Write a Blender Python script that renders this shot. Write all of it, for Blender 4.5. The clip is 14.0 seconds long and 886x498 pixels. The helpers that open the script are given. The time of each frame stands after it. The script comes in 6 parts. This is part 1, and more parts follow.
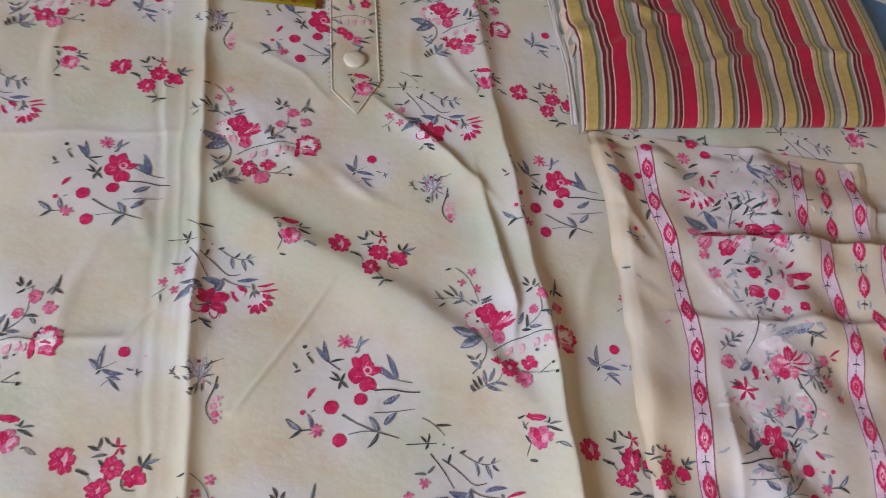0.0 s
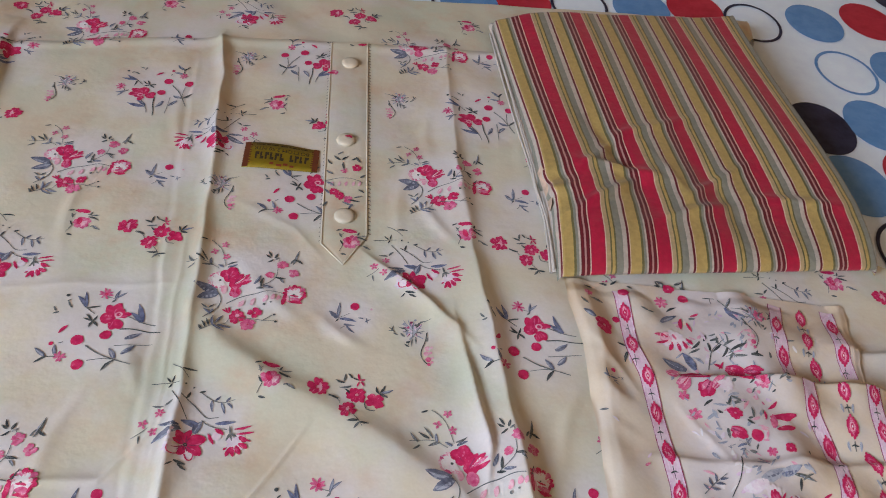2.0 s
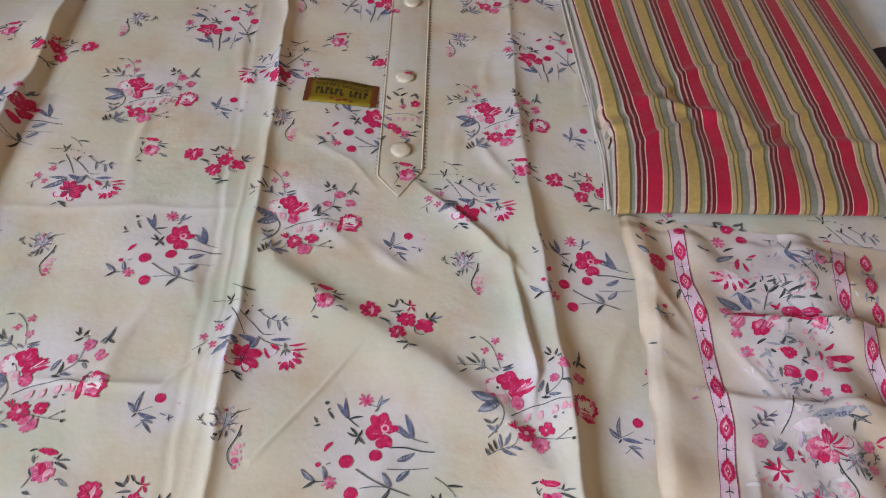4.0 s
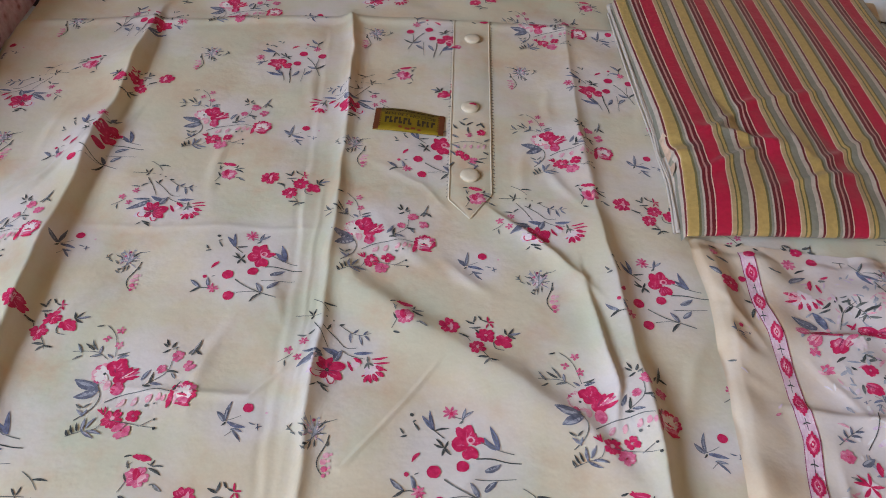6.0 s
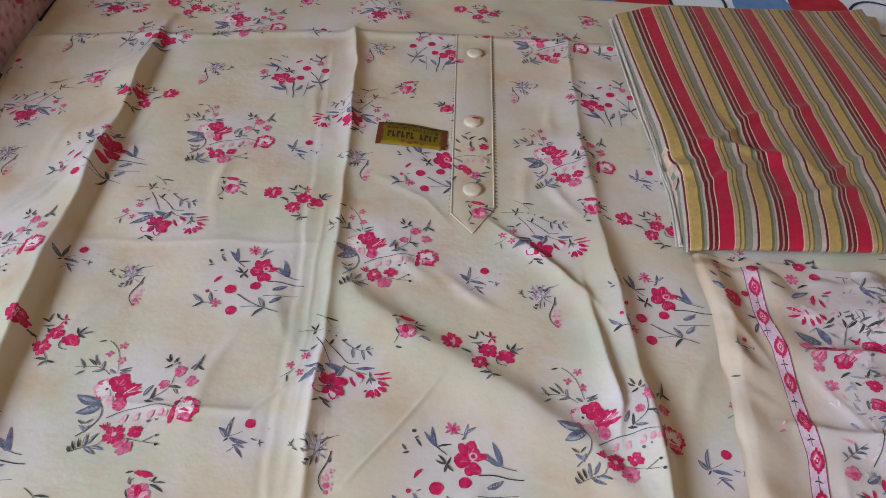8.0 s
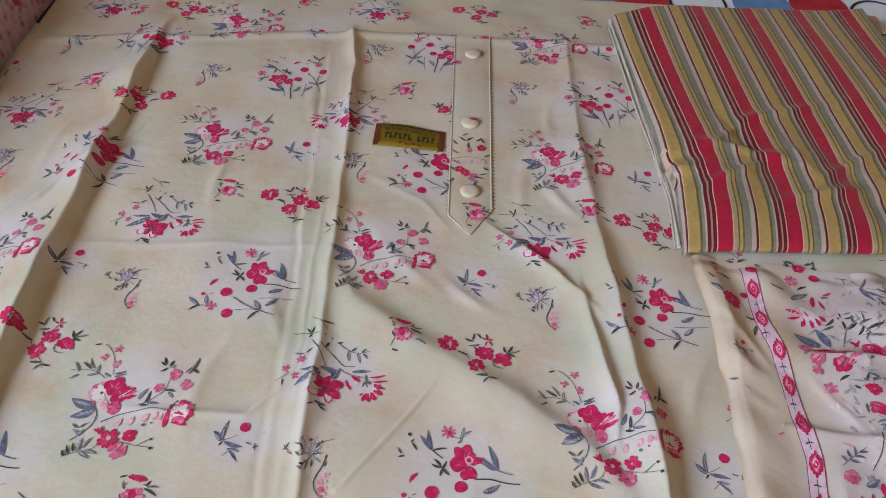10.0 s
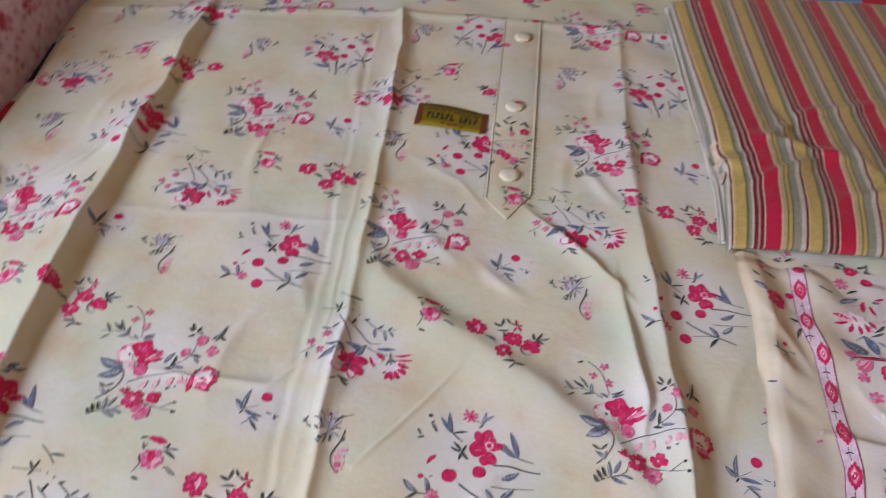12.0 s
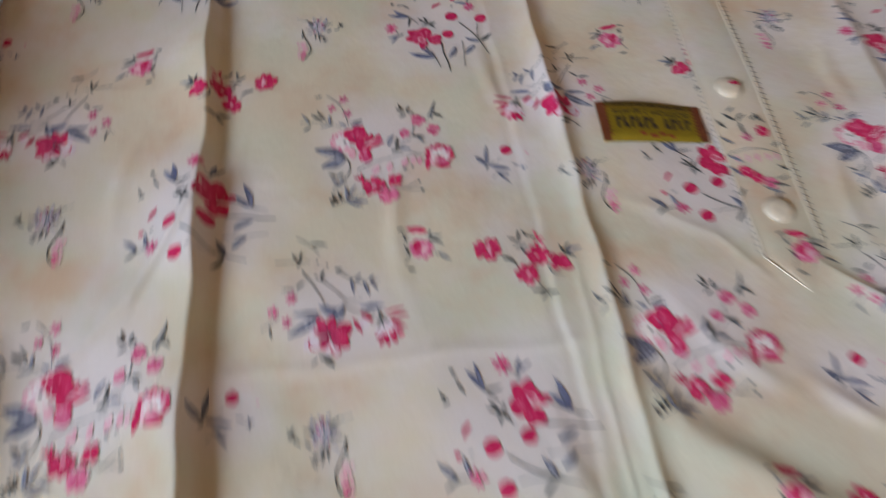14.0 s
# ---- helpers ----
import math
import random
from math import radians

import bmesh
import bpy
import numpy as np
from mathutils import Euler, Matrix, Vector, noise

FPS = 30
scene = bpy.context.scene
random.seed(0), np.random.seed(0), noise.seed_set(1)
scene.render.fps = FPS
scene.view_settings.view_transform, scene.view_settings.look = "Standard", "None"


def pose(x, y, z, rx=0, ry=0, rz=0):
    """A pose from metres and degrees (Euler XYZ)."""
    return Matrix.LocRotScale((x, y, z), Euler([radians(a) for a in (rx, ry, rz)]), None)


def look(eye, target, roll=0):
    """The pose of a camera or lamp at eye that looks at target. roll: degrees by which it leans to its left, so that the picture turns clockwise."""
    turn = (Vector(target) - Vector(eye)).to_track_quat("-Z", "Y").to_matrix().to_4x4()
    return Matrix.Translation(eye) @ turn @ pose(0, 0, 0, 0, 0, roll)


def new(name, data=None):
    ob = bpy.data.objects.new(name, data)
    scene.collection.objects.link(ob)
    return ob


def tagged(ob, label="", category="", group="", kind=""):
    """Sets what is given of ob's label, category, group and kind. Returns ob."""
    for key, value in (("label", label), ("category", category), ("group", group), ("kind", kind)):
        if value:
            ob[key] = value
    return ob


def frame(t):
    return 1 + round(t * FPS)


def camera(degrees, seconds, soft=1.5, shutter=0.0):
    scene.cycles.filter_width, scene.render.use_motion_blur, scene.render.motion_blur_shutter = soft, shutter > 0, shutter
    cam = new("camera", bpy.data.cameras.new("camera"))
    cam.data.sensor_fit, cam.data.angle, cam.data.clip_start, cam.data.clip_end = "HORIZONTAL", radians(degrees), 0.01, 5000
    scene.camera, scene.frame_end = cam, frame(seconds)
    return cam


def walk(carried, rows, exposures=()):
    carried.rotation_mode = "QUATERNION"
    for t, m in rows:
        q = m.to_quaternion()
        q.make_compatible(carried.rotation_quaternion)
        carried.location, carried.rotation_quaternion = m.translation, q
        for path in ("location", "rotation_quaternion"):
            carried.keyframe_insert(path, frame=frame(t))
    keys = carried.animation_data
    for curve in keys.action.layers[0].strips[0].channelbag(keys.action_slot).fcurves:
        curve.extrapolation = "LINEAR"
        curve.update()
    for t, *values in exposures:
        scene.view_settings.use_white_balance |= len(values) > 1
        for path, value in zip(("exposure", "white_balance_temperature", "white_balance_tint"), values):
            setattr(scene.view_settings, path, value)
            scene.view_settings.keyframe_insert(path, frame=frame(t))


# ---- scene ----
cam = camera(61.4, 14.0, soft=0.95, shutter=0.7)
PATH = [
    (0, (-0.024, 0.081, 0.39), (0.123, 1.077, -1.338), 16.3),
    (0.5, (-0.012, 0.071, 0.393), (0.059, 1.136, -1.298), 12.2),
    (1, (0.001, 0.07, 0.394), (0.086, 1.29, -1.188), 11.7),
    (1.5, (0.008, 0.067, 0.39), (0.048, 1.328, -1.162), 10.5),
    (2, (0.013, 0.061, 0.397), (-0.001, 1.415, -1.075), 8.2),
    (4.5, (0.025, 0.041, 0.385), (-0.163, 1.287, -1.168), 4.6),
    (5, (0.016, 0.039, 0.388), (-0.2, 1.31, -1.14), 4.2),
    (5.5, (0.006, 0.024, 0.387), (-0.285, 1.36, -1.073), 0.2),
    (6, (-0.009, 0.012, 0.377), (-0.246, 1.366, -1.077), 3.1),
    (6.5, (-0.012, 0.013, 0.378), (-0.248, 1.37, -1.071), 3.3),
    (7, (-0.011, 0.012, 0.379), (-0.248, 1.377, -1.063), 3.1),
    (7.5, (-0.01, 0.014, 0.379), (-0.255, 1.378, -1.062), 2.9),
    (8, (-0.009, 0.014, 0.379), (-0.259, 1.385, -1.055), 2.8),
    (10.5, (-0.005, 0.018, 0.378), (-0.264, 1.387, -1.058), 2.4),
    (11, (-0.004, 0.018, 0.377), (-0.274, 1.38, -1.062), 2.4),
    (11.5, (0.003, 0.02, 0.377), (-0.303, 1.392, -1.045), 2.2),
    (11.8, (0.004, 0.016, 0.37), (-0.298, 1.424, -1.017), 3.7),
    (12, (0.004, 0.021, 0.367), (-0.374, 1.344, -1.085), 1.7),
    (12.2, (-0.005, 0.02, 0.367), (-0.386, 1.33, -1.096), 2.8),
    (12.5, (-0.044, 0.029, 0.364), (-0.285, 1.345, -1.122), 3.0),
    (13, (-0.146, 0.045, 0.358), (-0.211, 1.283, -1.212), 1.3),
    (13.5, (-0.194, 0.091, 0.344), (-0.158, 1.306, -1.245), 8.7),
    (13.7, (-0.216, 0.13, 0.33), (-0.186, 1.277, -1.308), 9.3),
    (14, (-0.222, 0.201, 0.303), (-0.287, 1.301, -1.367), 2.6),
]
EXPOSURES = [(0.0, -0.08), (1.0, -0.14), (2.0, 0.05), (5.0, 0.0), (7.5, -0.05), (11.5, -0.02), (12.0, 0.08), (12.3, 0.0), (12.5, 0.05), (13.0, -0.06), (13.5, -0.12), (14.0, -0.08)]
walk(cam, [(t, look(eye, target, roll)) for t, eye, target, roll in PATH], EXPOSURES)

# ---- light: one window in the wall to the west, unseen peach room that warms the fill ----
BED = -0.021
FLOOR = -0.56
world = bpy.data.worlds.new("sky")
scene.world = world
world.use_nodes = True
wn = world.node_tree
sky = wn.nodes.new("ShaderNodeTexSky")
sky.sky_type, sky.sun_disc = "NISHITA", False
sky.sun_elevation, sky.sun_rotation = radians(48), radians(200)
wn.links.new(sky.outputs[0], wn.nodes["Background"].inputs[0])
wn.nodes["Background"].inputs[1].default_value = 0.12

WIN_Y, WIN_Z, WIN_W, WIN_H, WALL_X = -1.08, 1.05, 0.92, 0.85, -1.42
lamp = bpy.data.lights.new("window_daylight", "AREA")
lamp.shape, lamp.size, lamp.size_y = "RECTANGLE", WIN_W, WIN_H
lamp.energy, lamp.color = 66.5, (0.865, 1.0, 1.20)
lamp_ob = new("window_daylight", lamp)
lamp_ob.matrix_world = look((WALL_X + 0.03, WIN_Y, WIN_Z), (0.0, WIN_Y, 0.40))


# ---- materials ----
def nodes_of(name):
    m = bpy.data.materials.new(name)
    m.use_nodes = True
    return m, m.node_tree, m.node_tree.nodes["Principled BSDF"]


def noise_node(nt, scale, detail=3.0, rough=0.55, coord=None):
    n = nt.nodes.new("ShaderNodeTexNoise")
    n.inputs["Scale"].default_value, n.inputs["Detail"].default_value = scale, detail
    n.inputs["Roughness"].default_value = rough
    if coord is None:
        coord = nt.nodes.new("ShaderNodeTexCoord").outputs["Object"]
    nt.links.new(coord, n.inputs["Vector"])
    return n


def ramp_node(nt, source, stops, mode="LINEAR"):
    r = nt.nodes.new("ShaderNodeValToRGB")
    r.color_ramp.interpolation = mode
    e = r.color_ramp.elements
    while len(e) > 1:
        e.remove(e[-1])
    e[0].position, e[0].color = stops[0][0], (*stops[0][1], 1)
    for p, c in stops[1:]:
        x = e.new(p)
        x.color = (*c, 1)
    nt.links.new(source, r.inputs[0])
    return r


def mix_node(nt, fac, a, b, blend="MIX"):
    n = nt.nodes.new("ShaderNodeMix")
    n.data_type, n.blend_type = "RGBA", blend
    for sock, v in ((n.inputs[0], fac), (n.inputs[6], a), (n.inputs[7], b)):
        if isinstance(v, (int, float)):
            sock.default_value = v
        elif isinstance(v, tuple):
            sock.default_value = (*v, 1)
        else:
            nt.links.new(v, sock)
    return n.outputs[2]


def weave_bump(nt, bsdf, strength=0.03, scale=900.0, wrinkle=0.2):
    """Fine woven grain and small soft creases."""
    co = nt.nodes.new("ShaderNodeTexCoord").outputs["Object"]
    fine = noise_node(nt, scale, 2.0, 0.6, co)
    soft = noise_node(nt, 38.0, 4.0, 0.6, co)
    b1 = nt.nodes.new("ShaderNodeBump")
    b1.inputs["Strength"].default_value, b1.inputs["Distance"].default_value = strength, 0.0006
    nt.links.new(fine.outputs[0], b1.inputs["Height"])
    b2 = nt.nodes.new("ShaderNodeBump")
    b2.inputs["Strength"].default_value, b2.inputs["Distance"].default_value = wrinkle, 0.004
    nt.links.new(soft.outputs[0], b2.inputs["Height"])
    nt.links.new(b1.outputs[0], b2.inputs["Normal"])
    nt.links.new(b2.outputs[0], bsdf.inputs["Normal"])


def cloth_material(name, cream, green, peach, pale, rough=0.41, wash_amount=0.8):
    """Cream printed cloth with watercolour clouds, paler where the print has a white ground."""
    m, nt, b = nodes_of(name)
    co = nt.nodes.new("ShaderNodeTexCoord").outputs["Object"]
    n1 = noise_node(nt, 9.0, 3.0, 0.55, co)
    mp = nt.nodes.new("ShaderNodeMapping")
    mp.inputs["Location"].default_value = (3.1, 7.7, 1.3)
    nt.links.new(co, mp.inputs["Vector"])
    n2 = noise_node(nt, 24.0, 5.0, 0.62, mp.outputs[0])
    f1 = ramp_node(nt, n1.outputs[0], [(0.42, (0, 0, 0)), (0.62, (1, 1, 1))])
    f2 = ramp_node(nt, n2.outputs[0], [(0.47, (0, 0, 0)), (0.58, (0.36, 0.36, 0.36)), (0.70, (0.9, 0.9, 0.9))])
    c = mix_node(nt, f1.outputs[0], cream, green)
    c = mix_node(nt, f2.outputs[0], c, peach)
    mp2 = nt.nodes.new("ShaderNodeMapping")
    mp2.inputs["Location"].default_value = (9.4, 2.3, 5.1)
    nt.links.new(co, mp2.inputs["Vector"])
    n4 = noise_node(nt, 15.0, 4.0, 0.6, mp2.outputs[0])
    f4 = ramp_node(nt, n4.outputs[0], [(0.50, (0, 0, 0)), (0.68, (0.6, 0.6, 0.6))])
    c = mix_node(nt, f4.outputs[0], c, pale)
    at = nt.nodes.new("ShaderNodeAttribute")
    at.attribute_name = "wash"
    n3 = noise_node(nt, 45.0, 4.0, 0.65, co)
    mul = nt.nodes.new("ShaderNodeMath")
    mul.operation = "MULTIPLY_ADD"
    nt.links.new(n3.outputs[0], mul.inputs[0])
    mul.inputs[1].default_value = 0.7
    nt.links.new(at.outputs["Fac"], mul.inputs[2])
    f3 = ramp_node(nt, mul.outputs[0], [(0.5, (0, 0, 0)), (1.15, (wash_amount,) * 3)])
    c = mix_node(nt, f3.outputs[0], c, pale)
    fine = noise_node(nt, 700.0, 2.0, 0.5, co)
    g = ramp_node(nt, fine.outputs[0], [(0.3, (0.96, 0.96, 0.96)), (0.7, (1, 1, 1))])
    c = mix_node(nt, 1.0, c, g.outputs[0], "MULTIPLY")
    nt.links.new(c, b.inputs["Base Color"])
    b.inputs["Roughness"].default_value = rough
    b.inputs["Specular IOR Level"].default_value = 0.5
    weave_bump(nt, b, 0.03, 900.0, 0.24)
    # thin cloth lets some warm light through
    tr = nt.nodes.new("ShaderNodeBsdfTranslucent")
    tr.inputs["Color"].default_value = (0.95, 0.60, 0.28, 1)
    mx = nt.nodes.new("ShaderNodeMixShader")
    mx.inputs[0].default_value = 0.16
    nt.links.new(b.outputs[0], mx.inputs[1])
    nt.links.new(tr.outputs[0], mx.inputs[2])
    nt.links.new(mx.outputs[0], nt.nodes["Material Output"].inputs["Surface"])
    return m


def ink(name, a, c, scale=260.0, breaks=None):
    """Printed colour, uneven as it soaks into the cloth."""
    m, nt, b = nodes_of(name)
    n = noise_node(nt, scale, 4.0, 0.65)
    r = ramp_node(nt, n.outputs[0], [(0.36, a), (0.60, c), (0.72, c if breaks is None else breaks)])
    nt.links.new(r.outputs[0], b.inputs["Base Color"])
    b.inputs["Roughness"].default_value = 0.55
    b.inputs["Specular IOR Level"].default_value = 0.3
    weave_bump(nt, b, 0.1, 900.0, 0.1)
    return m


def plain(name, a, rough=0.6, var=0.12, scale=120.0, metallic=0.0, bump=0.0):
    m, nt, b = nodes_of(name)
    n = noise_node(nt, scale, 4.0, 0.6)
    lo = tuple(v * (1 - var) for v in a)
    hi = tuple(min(1.0, v * (1 + var)) for v in a)
    r = ramp_node(nt, n.outputs[0], [(0.35, lo), (0.65, hi)])
    nt.links.new(r.outputs[0], b.inputs["Base Color"])
    b.inputs["Roughness"].default_value, b.inputs["Metallic"].default_value = rough, metallic
    if bump:
        weave_bump(nt, b, bump, 600.0, bump)
    return m


M_KURTA = cloth_material("cream_print_cloth", (0.735, 0.685, 0.55), (0.64, 0.69, 0.57), (0.67, 0.52, 0.385), (0.78, 0.76, 0.80))
M_DUPATTA = cloth_material("dupatta_cloth", (0.725, 0.615, 0.465), (0.725, 0.66, 0.57), (0.67, 0.51, 0.36), (0.725, 0.69, 0.73), 0.40, 0.9)
INKS = {
    "r": ink("crimson_ink", (0.47, 0.008, 0.075), (0.60, 0.030, 0.13), 260.0, (0.68, 0.16, 0.28)),
    "m": ink("rose_ink", (0.54, 0.05, 0.17), (0.70, 0.20, 0.34), 260.0, (0.78, 0.60, 0.66)),
    "k": ink("pale_pink_ink", (0.72, 0.26, 0.38), (0.78, 0.50, 0.57), 260.0, (0.78, 0.70, 0.72)),
    "l": ink("lilac_ink", (0.70, 0.56, 0.66), (0.78, 0.72, 0.76)),
    "o": ink("mauve_ground_ink", (0.60, 0.42, 0.53), (0.70, 0.58, 0.65), 140.0),
    "w": ink("white_ink", (0.76, 0.68, 0.70), (0.80, 0.77, 0.76)),
    "b": ink("blue_grey_ink", (0.075, 0.085, 0.13), (0.195, 0.21, 0.285), 220.0, (0.48, 0.49, 0.55)),
    "n": ink("indigo_ink", (0.07, 0.08, 0.16), (0.20, 0.23, 0.36)),
    "g": ink("grey_green_ink", (0.065, 0.075, 0.075), (0.19, 0.20, 0.20), 220.0, (0.50, 0.49, 0.47)),
    "d": ink("dark_green_ink", (0.03, 0.035, 0.04), (0.08, 0.09, 0.09)),
    "s": ink("slate_ink", (0.24, 0.26, 0.34), (0.44, 0.46, 0.53)),
    "v": ink("violet_ink", (0.62, 0.40, 0.56), (0.74, 0.60, 0.70)),
    "u": ink("maroon_ink", (0.22, 0.02, 0.08), (0.35, 0.05, 0.14)),
}
INK_KEYS = list(INKS)
M_CORD = plain("cream_piping", (0.78, 0.72, 0.60), 0.55, 0.06, 300.0)
M_REVERSE = plain("pale_reverse_cloth", (0.54, 0.49, 0.45), 0.6, 0.06, 90.0, 0.0, 0.06)
M_TUCK = plain("pink_cream_reverse_cloth", (0.52, 0.38, 0.29), 0.6, 0.2, 140.0, 0.0, 0.08)
M_BUTTON = plain("cloth_covered_button", (0.62, 0.56, 0.45), 0.5, 0.06, 200.0, 0.0, 0.06)
# dark colour that stands for the shadow of the placket's looped edging
M_EDGING_SHADE = plain("lace_edging_shade", (0.17, 0.14, 0.11), 0.7)
M_GOLD = plain("gold_card", (0.27, 0.20, 0.016), 0.32, 0.10, 160.0, 0.35)
M_BROWN = plain("brown_card", (0.16, 0.045, 0.02), 0.4, 0.15, 160.0, 0.2)
M_BLACK = plain("black_print", (0.035, 0.025, 0.015), 0.5, 0.1)
M_REDPRINT = plain("red_print", (0.24, 0.04, 0.02), 0.5, 0.1)
M_SHEET = plain("white_sheet_cotton", (0.76, 0.87, 1.0), 0.75, 0.03, 60.0, 0.0, 0.15)
# assumed tint of the unseen walls and ceiling: their bounce browns the shadows
M_WALL = plain("peach_bounce_paint", (0.58, 0.41, 0.255), 0.85, 0.04, 5.0)
M_FLOOR = plain("floor_terrazzo", (0.38, 0.35, 0.31), 0.45, 0.2, 30.0)
M_WOOD = plain("bed_wood", (0.17, 0.085, 0.04), 0.45, 0.25, 18.0)
M_FRAME = plain("window_paint", (0.7, 0.69, 0.66), 0.5, 0.04, 20.0)
SHEET_INKS = {
    "blue": ink("sheet_blue", (0.10, 0.26, 0.55), (0.14, 0.31, 0.60), 60.0),
    "red": ink("sheet_red", (0.42, 0.015, 0.04), (0.50, 0.03, 0.06), 60.0),
    "navy": ink("sheet_navy", (0.012, 0.015, 0.045), (0.03, 0.035, 0.08), 60.0),
}


def stripe_material():
    """Woven stripes across the width, from the attribute 'across' in repeats."""
    m, nt, b = nodes_of("striped_cotton")
    at = nt.nodes.new("ShaderNodeAttribute")
    at.attribute_name = "across"
    fr = nt.nodes.new("ShaderNodeMath")
    fr.operation = "FRACT"
    nt.links.new(at.outputs["Fac"], fr.inputs[0])
    red, yel, olive = (0.44, 0.008, 0.046), (0.47, 0.335, 0.115), (0.15, 0.135, 0.055)
    grey, pale, wine, pink = (0.245, 0.245, 0.20), (0.51, 0.45, 0.39), (0.14, 0.008, 0.018), (0.43, 0.24, 0.22)
    sand, cream = (0.46, 0.34, 0.18), (0.64, 0.50, 0.40)
    stops = [(0.0, red), (0.165, cream), (0.182, sand), (0.240, olive), (0.262, yel), (0.305, olive), (0.330, grey), (0.432, pale),
             (0.500, wine), (0.532, cream), (0.545, yel), (0.708, olive), (0.745, grey), (0.785, pale), (0.812, wine), (0.862, pink),
             (0.888, wine), (0.940, cream), (0.956, red)]
    r = ramp_node(nt, fr.outputs[0], stops, "CONSTANT")
    n = noise_node(nt, 300.0, 3.0, 0.6)
    g = ramp_node(nt, n.outputs[0], [(0.3, (0.79, 0.79, 0.79)), (0.7, (0.98, 0.98, 0.98))])
    c = mix_node(nt, 1.0, r.outputs[0], g.outputs[0], "MULTIPLY")
    nt.links.new(c, b.inputs["Base Color"])
    b.inputs["Roughness"].default_value = 0.42
    b.inputs["Sheen Weight"].default_value = 0.1
    weave_bump(nt, b, 0.08, 800.0, 0.35)
    return m


def pink_material():
    m, nt, b = nodes_of("mauve_embroidered_net")
    v = nt.nodes.new("ShaderNodeTexVoronoi")
    v.inputs["Scale"].default_value = 95.0
    nt.links.new(nt.nodes.new("ShaderNodeTexCoord").outputs["Object"], v.inputs["Vector"])
    n = noise_node(nt, 120.0, 4.0, 0.7)
    r1 = ramp_node(nt, v.outputs["Distance"], [(0.1, (0.42, 0.17, 0.24)), (0.35, (0.74, 0.50, 0.66)), (0.7, (0.80, 0.64, 0.79))])
    r2 = ramp_node(nt, n.outputs[0], [(0.35, (0.75, 0.68, 0.72)), (0.65, (1, 1, 1))])
    c = mix_node(nt, 1.0, r1.outputs[0], r2.outputs[0], "MULTIPLY")
    big = nt.nodes.new("ShaderNodeTexVoronoi")
    big.inputs["Scale"].default_value = 26.0
    warp = noise_node(nt, 60.0, 3.0, 0.6)
    nt.links.new(mix_node(nt, 0.035, nt.nodes.new("ShaderNodeTexCoord").outputs["Object"], warp.outputs["Color"]), big.inputs["Vector"])
    spot = ramp_node(nt, big.outputs["Distance"], [(0.16, (1, 1, 1)), (0.30, (0, 0, 0))])
    c = mix_node(nt, spot.outputs[0], c, (0.42, 0.03, 0.08))
    nt.links.new(c, b.inputs["Base Color"])
    b.inputs["Roughness"].default_value = 0.38
    weave_bump(nt, b, 0.5, 200.0, 0.8)
    return m


M_STRIPE = stripe_material()
M_PINK = pink_material()
M_RIB = plain("pink_ribbed_border", (0.66, 0.46, 0.50), 0.5, 0.25, 140.0, 0.0, 0.2)


# ---- mesh helpers ----
def mesh_object(name, verts, faces, mats, parent=None, label="", smooth=True, slots=None):
    me = bpy.data.meshes.new(name)
    me.from_pydata([tuple(v) for v in verts], [], [tuple(f) for f in faces])
    for m in (mats if isinstance(mats, (list, tuple)) else [mats]):
        me.materials.append(m)
    if smooth:
        me.polygons.foreach_set("use_smooth", [True] * len(me.polygons))
    if slots is not None:
        me.polygons.foreach_set("material_index", slots)
    me.update()
    ob = new(name, me)
    if parent is not None:
        ob.parent = parent
    if label:
        tagged(ob, label)
    return ob


def part(name, bm, material, parent=None, label=""):
    me = bpy.data.meshes.new(name)
    bm.to_mesh(me)
    bm.free()
    me.materials.append(material)
    ob = new(name, me)
    if parent is not None:
        ob.parent = parent
    if label:
        tagged(ob, label)
    return ob


def box(x0, x1, y0, y1, z0, z1, bevel=0.0):
    bm = bmesh.new()
    bmesh.ops.create_cube(bm, size=1)
    for v in bm.verts:
        v.co = ((x0 + x1) / 2 + v.co.x * (x1 - x0), (y0 + y1) / 2 + v.co.y * (y1 - y0), (z0 + z1) / 2 + v.co.z * (z1 - z0))
    if bevel:
        bmesh.ops.bevel(bm, geom=bm.edges[:], offset=bevel, segments=3, profile=0.5, affect="EDGES")
    return bm


def grid_faces(nx, ny):
    i = np.arange(ny - 1)[:, None] * nx + np.arange(nx - 1)[None, :]
    return np.stack([i, i + 1, i + nx + 1, i + nx], -1).reshape(-1, 4).tolist()


def float_attribute(ob, name, values):
    a = ob.data.attributes.new(name, "FLOAT", "POINT")
    a.data.foreach_set("value", np.asarray(values, dtype=np.float32).ravel())


def step(t):
    t = np.clip(t, 0, 1)
    return t * t * (3 - 2 * t)


def ridge_y(x, y, line, height, left, right, sharp=1.6, steep=None):
    """A fold that runs along y: line gives (y, x) points; height may change along it."""
    ys = [p[0] for p in line]
    fx = np.interp(y, ys, [p[1] for p in line])
    h = np.interp(y, [p[0] for p in height], [p[1] for p in height])
    d = x - fx + 0.0006 * np.sin(61 * y + 40 * left) + 0.0004 * np.sin(143 * y + 9)
    h = h * (1 + 0.16 * np.sin(47 * y + 300 * right))
    t = np.where(d < 0, -d / left, d / right)
    return h * np.exp(-np.abs(t) ** np.where(d < 0, sharp, steep or sharp) * 1.5)


